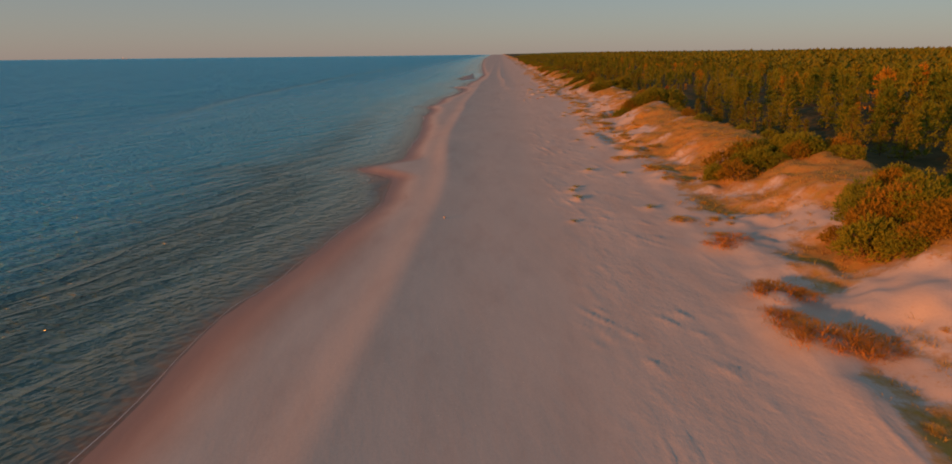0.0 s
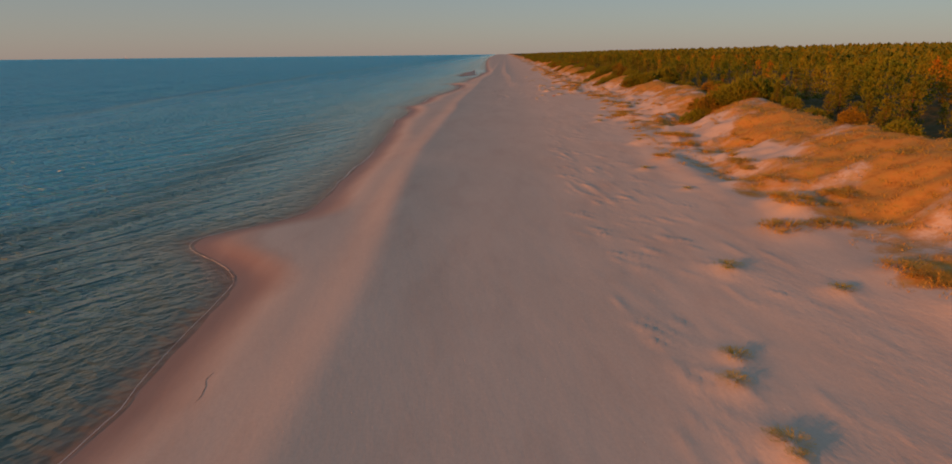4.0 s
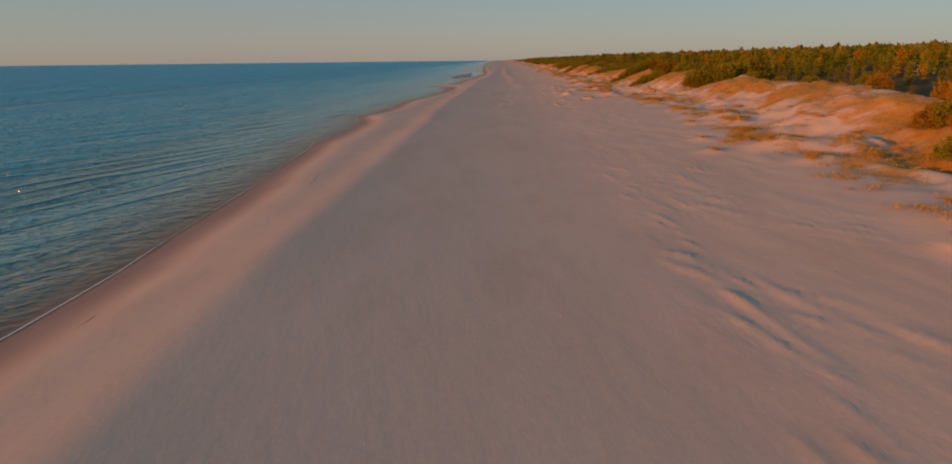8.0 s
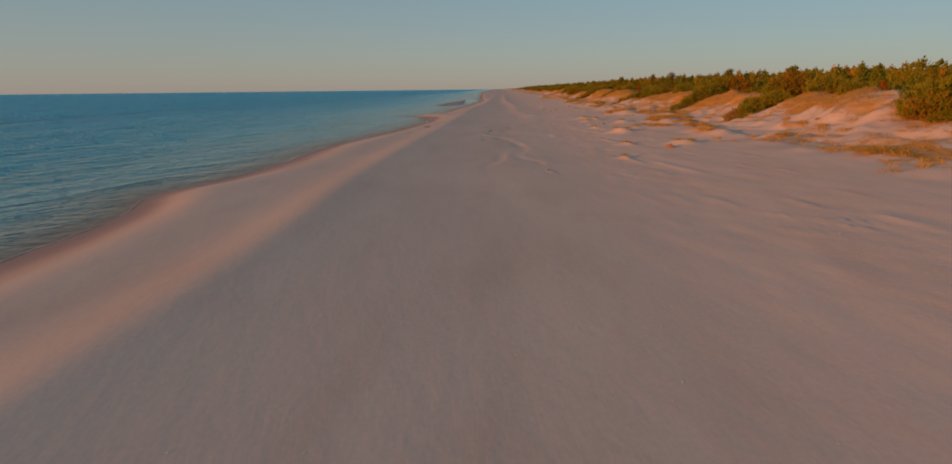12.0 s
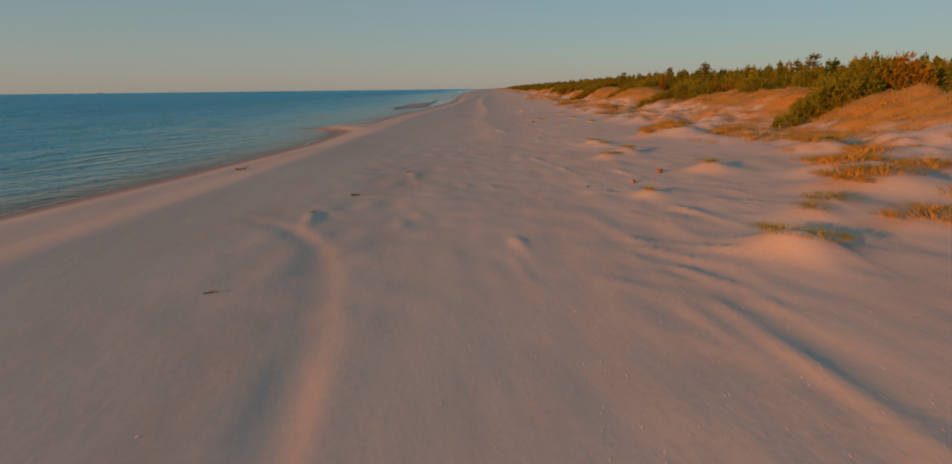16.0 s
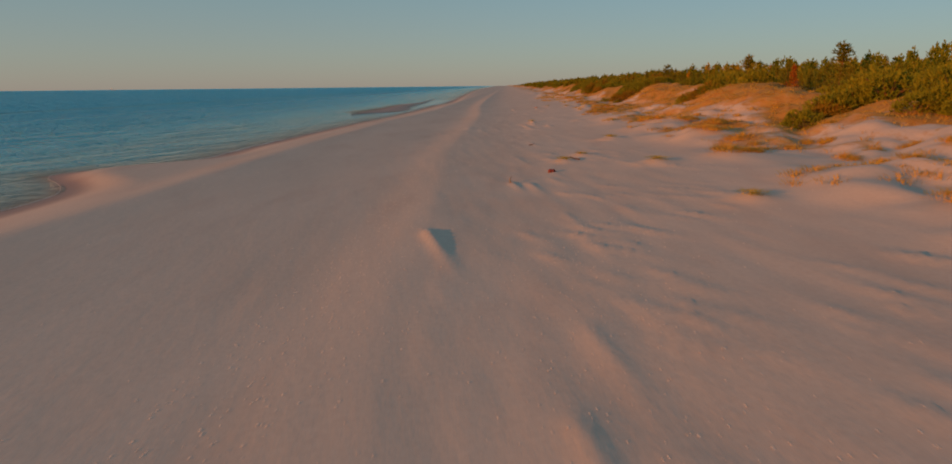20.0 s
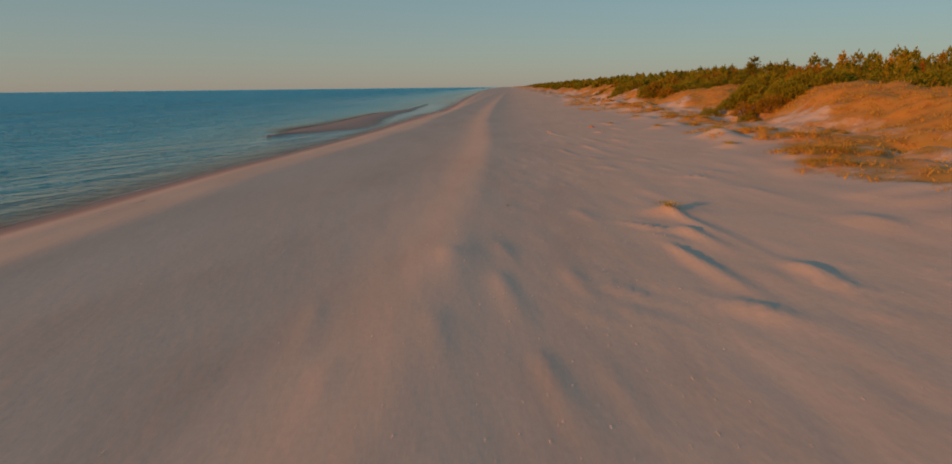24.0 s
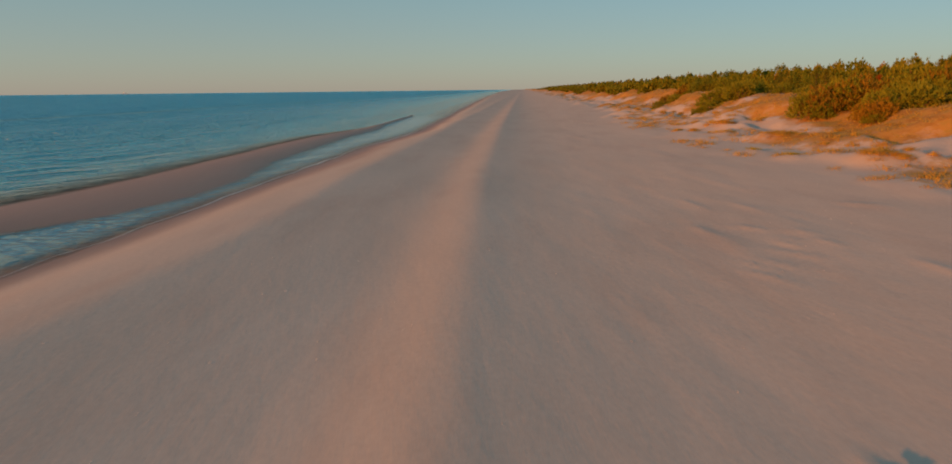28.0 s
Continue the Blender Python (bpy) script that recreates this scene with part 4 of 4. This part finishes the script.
# sparse dry grass over the dune
n_ = 34000
bx, by = rng.uniform(13, 32, n_), rng.uniform(0, 440, n_)
bd = bx - foot(by)
cover = turfy(bx, by, bd)
ok = rng.uniform(0, 1, n_) < cover * 1.2 - 0.32
bx, by = bx[ok], by[ok]
v, f = tuft(450, 9, 0.22, 0.30, 0.9)
k = rng.uniform(0.7, 1.5, len(bx))
v, f = spread_copies((v * np.array([1, 1, 1]), f), np.stack([bx, by, height(bx, by)], 1), np.stack([k * 1.3, k * 1.3, k * 0.65], 1), rng.uniform(0, 6.28, len(bx)))
tagged(new("dune_grass", mesh_of("dune_grass", v, f, RUST)), "short rusty dry grass covering the dune", "grass", kind="stuff")
# loose tufts in patches over the foot and the face of the dune
n_ = 8000
bx, by = rng.uniform(12, 30, n_), rng.uniform(10, 430, n_)
bd = bx - foot(by)
keep = (bd > -3.2) & (bd < 9) & (lumps(bx, by, 3.4, 58) * 0.6 + lumps(bx, by, 1.3, 59) * 0.4 > 0.60 + 0.03 * (bd < -1))
bx, by = bx[keep], by[keep]
k = rng.uniform(0.5, 1.15, len(bx))
v, f = spread_copies(tuft(451, 64, 0.50, 0.34, 0.75), np.stack([bx, by, height(bx, by)], 1), np.stack([k * 1.25, k * 1.25, k * 0.75], 1), rng.uniform(0, 6.28, len(bx)))
tagged(new("loose_dune_grass", mesh_of("loose_dune_grass", v, f, RUST)), "loose golden dry grass tufts over the dune foot", "grass", kind="stuff")
# ---- along the water's edge ----
def ribbon(name, ys, xs, half, lift, mat, label, category):
    """A low strip that follows the ground along a line."""
    ys, xs, half = np.asarray(ys), np.asarray(xs), np.asarray(half)
    rows_ = []
    for k, up in ((-1.0, 0.0), (-0.5, 1.0), (0.5, 1.0), (1.0, 0.0)):
        x_ = xs + k * half
        z_ = np.maximum(height(x_, ys), 0.012) + 0.004 + up * lift
        rows_.append(np.stack([x_, ys, z_], 1))
    v = np.stack(rows_, 1).reshape(-1, 3)
    n = len(ys)
    i = np.arange(n - 1)[:, None] * 4 + np.arange(3)[None, :]
    i = i.ravel()
    return tagged(new(name, mesh_of(name, v, np.stack([i, i + 1, i + 5, i + 4], 1), mat, True)), label, category, kind="stuff")


fy_ = np.arange(10, 520, 0.2)
lace = lumps(fy_ * 0 + 4, fy_, 7.0, 91)
ribbon("foam_line", fy_, shore(fy_) - 0.08 + 0.25 * (lumps(fy_ * 0, fy_, 2.3, 92) - 0.5), 0.005 + 0.075 * np.clip(lace - 0.4, 0, 1) * 2 * (0.4 + lumps(fy_ * 0 + 2, fy_, 0.8, 93)) * np.interp(fy_, [0, 100, 130], [0.06, 0.3, 1.0]), 0.008, FOAM, "thin broken white foam along the water's edge", "foam")
for a, b, off in ((55, 60, 2.0), (91, 97, 1.3), (100, 106, 1.9), (118, 124, 3.4), (210, 222, 3.2), (288, 300, 3.0)):
    y_ = np.arange(a, b, 0.12)
    ribbon("seaweed_line", y_, shore(y_) + off + 0.5 * (lumps(y_ * 0 + a, y_, 2.0, 94) - 0.5) + 0.16 * (lumps(y_ * 0 + a, y_, 0.5, 95) - 0.5),
           (w_ := 0.010 * np.clip(lumps(y_ * 0 + off, y_, 0.9, 96) * 3.2 - 1.9, 0.0, 1.2)), 0.6 * w_, WRACK, "thin dark line of dried seaweed on wet sand", "seaweed")

# shell grit and pebbles
n_ = 7600
gx_ = np.concatenate([rng.normal(2.4, 0.8, 1400), rng.uniform(-8, 15, 2400), rng.normal(6.5, 1.6, 1400), rng.normal(7.5, 1.5, 1600), rng.normal(5.0, 1.5, 800)])
gy_ = np.concatenate([rng.uniform(225, 262, 1400), rng.uniform(20, 420, 2400), rng.uniform(165, 215, 1400), rng.uniform(195, 245, 1600), rng.uniform(262, 320, 800)])
octa = np.array([(1, 0, 0), (-1, 0, 0), (0, 1, 0), (0, -1, 0), (0, 0, 0.6), (0, 0, -0.6)], float)
octf = np.array([(0, 2, 4), (2, 1, 4), (1, 3, 4), (3, 0, 4), (2, 0, 5), (1, 2, 5), (3, 1, 5), (0, 3, 5)])
k = rng.uniform(0.007, 0.019, n_)
v, f = spread_copies((octa, octf), np.stack([gx_, gy_, height(gx_, gy_) + 0.005], 1), np.stack([k * rng.uniform(0.6, 1.4, n_), k, k * 0.7], 1), rng.uniform(0, 6.28, n_))
tagged(new("shell_grit", mesh_of("shell_grit", v, f, SHELL)), "scattered pale shell fragments and grit on the sand", "shells", kind="stuff")


# ---- washed-up things ----
def driftwood(x, y, length, thick, turn, mat, label, upright=0.12, fork=True):
    """A bleached branch half sunk in the sand: a stem and a side shoot."""
    r = np.random.default_rng(int(x * 10 + y * 7) % 9999)
    ts = np.linspace(0, 1, 7)
    stem = np.stack([length * (ts - 0.5), 0.12 * length * np.sin(ts * 3 + r.uniform(0, 3)), thick * 0.4 + length * upright * ts], 1) + r.normal(0, thick * 0.12, (7, 3))
    base = new("driftwood")
    base.matrix_basis = pose(x, y, ground_at(x, y), 0, 0, turn)
    part("stem", mesh_of("stem", *tube(stem, thick * np.linspace(0.55, 0.22, 7), 8), mat, True), base)
    if fork:
        o = stem[3]
        part("side_branch", mesh_of("side_branch", *tube([o, o + np.array([0.16, 0.12, 0.12]) * length, o + np.array([0.30, 0.30, 0.18]) * length], [thick * 0.3, thick * 0.22, thick * 0.08], 6), mat, True), base)
    return tagged(base, label, "driftwood", "driftwood on the beach")


def lump_of(name, x, y, size, mat, label, category, seed):
    """An irregular clod with a pitted surface."""
    bm = bmesh.new()
    bmesh.ops.create_icosphere(bm, subdivisions=3, radius=1.0)
    for w in bm.verts:
        k = 0.75 + 0.5 * noise.noise(w.co * 1.6 + Vector((seed, 0, 0))) + 0.2 * noise.noise(w.co * 4.5 + Vector((0, seed, 0)))
        w.co = Vector((w.co.x * size[0], w.co.y * size[1], max(w.co.z, -0.3) * size[2])) * k
    me = bpy.data.meshes.new(name)
    bm.to_mesh(me)
    bm.free()
    me.materials.append(mat)
    me.polygons.foreach_set("use_smooth", [True] * len(me.polygons))
    ob = new(name, me)
    ob.matrix_basis = pose(x, y, ground_at(x, y) + 0.02, 0, 0, seed * 40)
    return tagged(ob, label, category)


PALE_WOOD = plain("bleached_wood", [(0.22, 0.16, 0.12), (0.38, 0.29, 0.22)], 0.85, 14.0, 0.2, False, 0.01)
DARK_WOOD = plain("dark_wet_wood", [(0.05, 0.035, 0.028), (0.13, 0.085, 0.06)], 0.85, 14.0, 0.2, False, 0.01)
REDDISH = plain("red_brown_roots", [(0.22, 0.12, 0.075), (0.32, 0.19, 0.13)], 0.9, 9.0, 0.15, False, 0.03)
MAROON = plain("maroon_weed", [(0.09, 0.02, 0.02), (0.20, 0.05, 0.04)], 0.8, 14.0, 0.2, False, 0.02)
WHITISH = plain("pale_stone", [(0.32, 0.28, 0.24), (0.44, 0.40, 0.36)], 0.8, 12.0, 0.2, False, 0.01)
for x, y, ln, th, turn, mat, up in ((6.05, 252.4, 0.34, 0.07, 80, PALE_WOOD, 0.5), (6.85, 326.5, 0.34, 0.06, 160, PALE_WOOD, 0.12), (-2.4, 206.7, 0.36, 0.08, 20, DARK_WOOD, 0.05),
                                    (-10.5, 215.5, 0.9, 0.09, -20, DARK_WOOD, 0.08), (1.55, 171.5, 0.14, 0.05, 60, DARK_WOOD, 0.05), (-2.9, 194.1, 0.3, 0.04, 10, DARK_WOOD, 0.05),
                                    (-3.1, 203.0, 0.3, 0.05, 40, PALE_WOOD, 0.15), (7.5, 268.0, 0.35, 0.06, 30, DARK_WOOD, 0.2), (10.7, 322.5, 0.34, 0.05, -30, PALE_WOOD, 0.12),
                                    (8.8, 184.5, 0.8, 0.06, 170, PALE_WOOD, 0.08), (3.6, 293.9, 0.10, 0.04, 80, PALE_WOOD, 0.05), (7.0, 206.9, 0.3, 0.05, 100, DARK_WOOD, 0.10),
                                    (9.2, 258.3, 0.6, 0.07, 150, DARK_WOOD, 0.12), (-1.2, 214.3, 0.25, 0.04, 30, DARK_WOOD, 0.1)):
    driftwood(x, y, ln, th, turn, mat, "bleached grey branch half buried in sand" if mat is PALE_WOOD else "dark wet branch lying on the sand", up, ln > 0.38)
lump_of("root_clump", 10.4, 179.2, (0.42, 0.36, 0.26), REDDISH, "red-brown clump of dry roots on the sand", "roots", 1)
lump_of("root_clump", 10.4, 209.0, (0.26, 0.2, 0.2), REDDISH, "small red-brown clump of roots on the sand", "roots", 2)
lump_of("root_clump", 8.8, 206.8, (0.14, 0.12, 0.14), REDDISH, "little red-brown root knot on the sand", "roots", 3)
lump_of("root_clump", 10.6, 328.2, (0.28, 0.2, 0.14), REDDISH, "flat red-brown root clump on rippled sand", "roots", 4)
lump_of("seaweed_clump", 7.85, 254.8, (0.22, 0.17, 0.14), MAROON, "dark maroon clump of dried seaweed", "seaweed", 5)
lump_of("stone", -4.45, 49.6, (0.14, 0.12, 0.2), WHITISH, "pale stone standing out of flat sand", "stone", 6)
lump_of("stone", 9.8, 329.8, (0.08, 0.07, 0.05), WHITISH, "small pale stone on the sand", "stone", 7)


# ---- a ship far out ----
def ship(x, y, turn):
    white = plain("ship_paint", [(0.7, 0.68, 0.64), (0.82, 0.8, 0.76)], 0.5, 0.4)
    dark = plain("ship_hull_paint", [(0.40, 0.40, 0.40), (0.5, 0.5, 0.5)], 0.5, 0.4)
    base = new("cargo_ship")
    base.matrix_basis = pose(x, y, 0, 0, 0, turn)

    def block(name, x0, x1, w, z0, z1, mat, bow=0.0):
        v = [(x0, -w, z0), (x1 - bow, -w, z0), (x1 - bow, w, z0), (x0, w, z0), (x0, -w, z1), (x1 - bow * 0.5, -w, z1), (x1 - bow * 0.5, w, z1), (x0, w, z1), (x1, 0, z1), (x1 - bow * 0.4, 0, z0)]
        f = [(0, 3, 2), (0, 2, 9), (0, 9, 1), (4, 5, 8), (4, 8, 6), (4, 6, 7), (0, 1, 5), (0, 5, 4), (2, 3, 7), (2, 7, 6), (3, 0, 4), (3, 4, 7), (1, 9, 8), (1, 8, 5), (9, 2, 6), (9, 6, 8)]
        return part(name, mesh_of(name, np.array(v, float), np.array(f), mat), base)
    block("hull", -16, 16, 3, -1, 3.2, dark, 5)
    block("deckhouse", -14, -6, 2.6, 3.2, 8.5, white, 0.1)
    block("bridge", -12.5, -8, 2.2, 8.5, 11, white, 0.1)
    block("funnel", -14, -12.6, 0.8, 8.5, 12, white, 0.1)
    part("mast", mesh_of("mast", *tube([(4, 0, 3), (4, 0, 10)], [0.25, 0.12], 6), white), base)
    return tagged(base, "small white cargo ship far out on the horizon", "ship")


ship(-2240.0, 3880.0, 25)
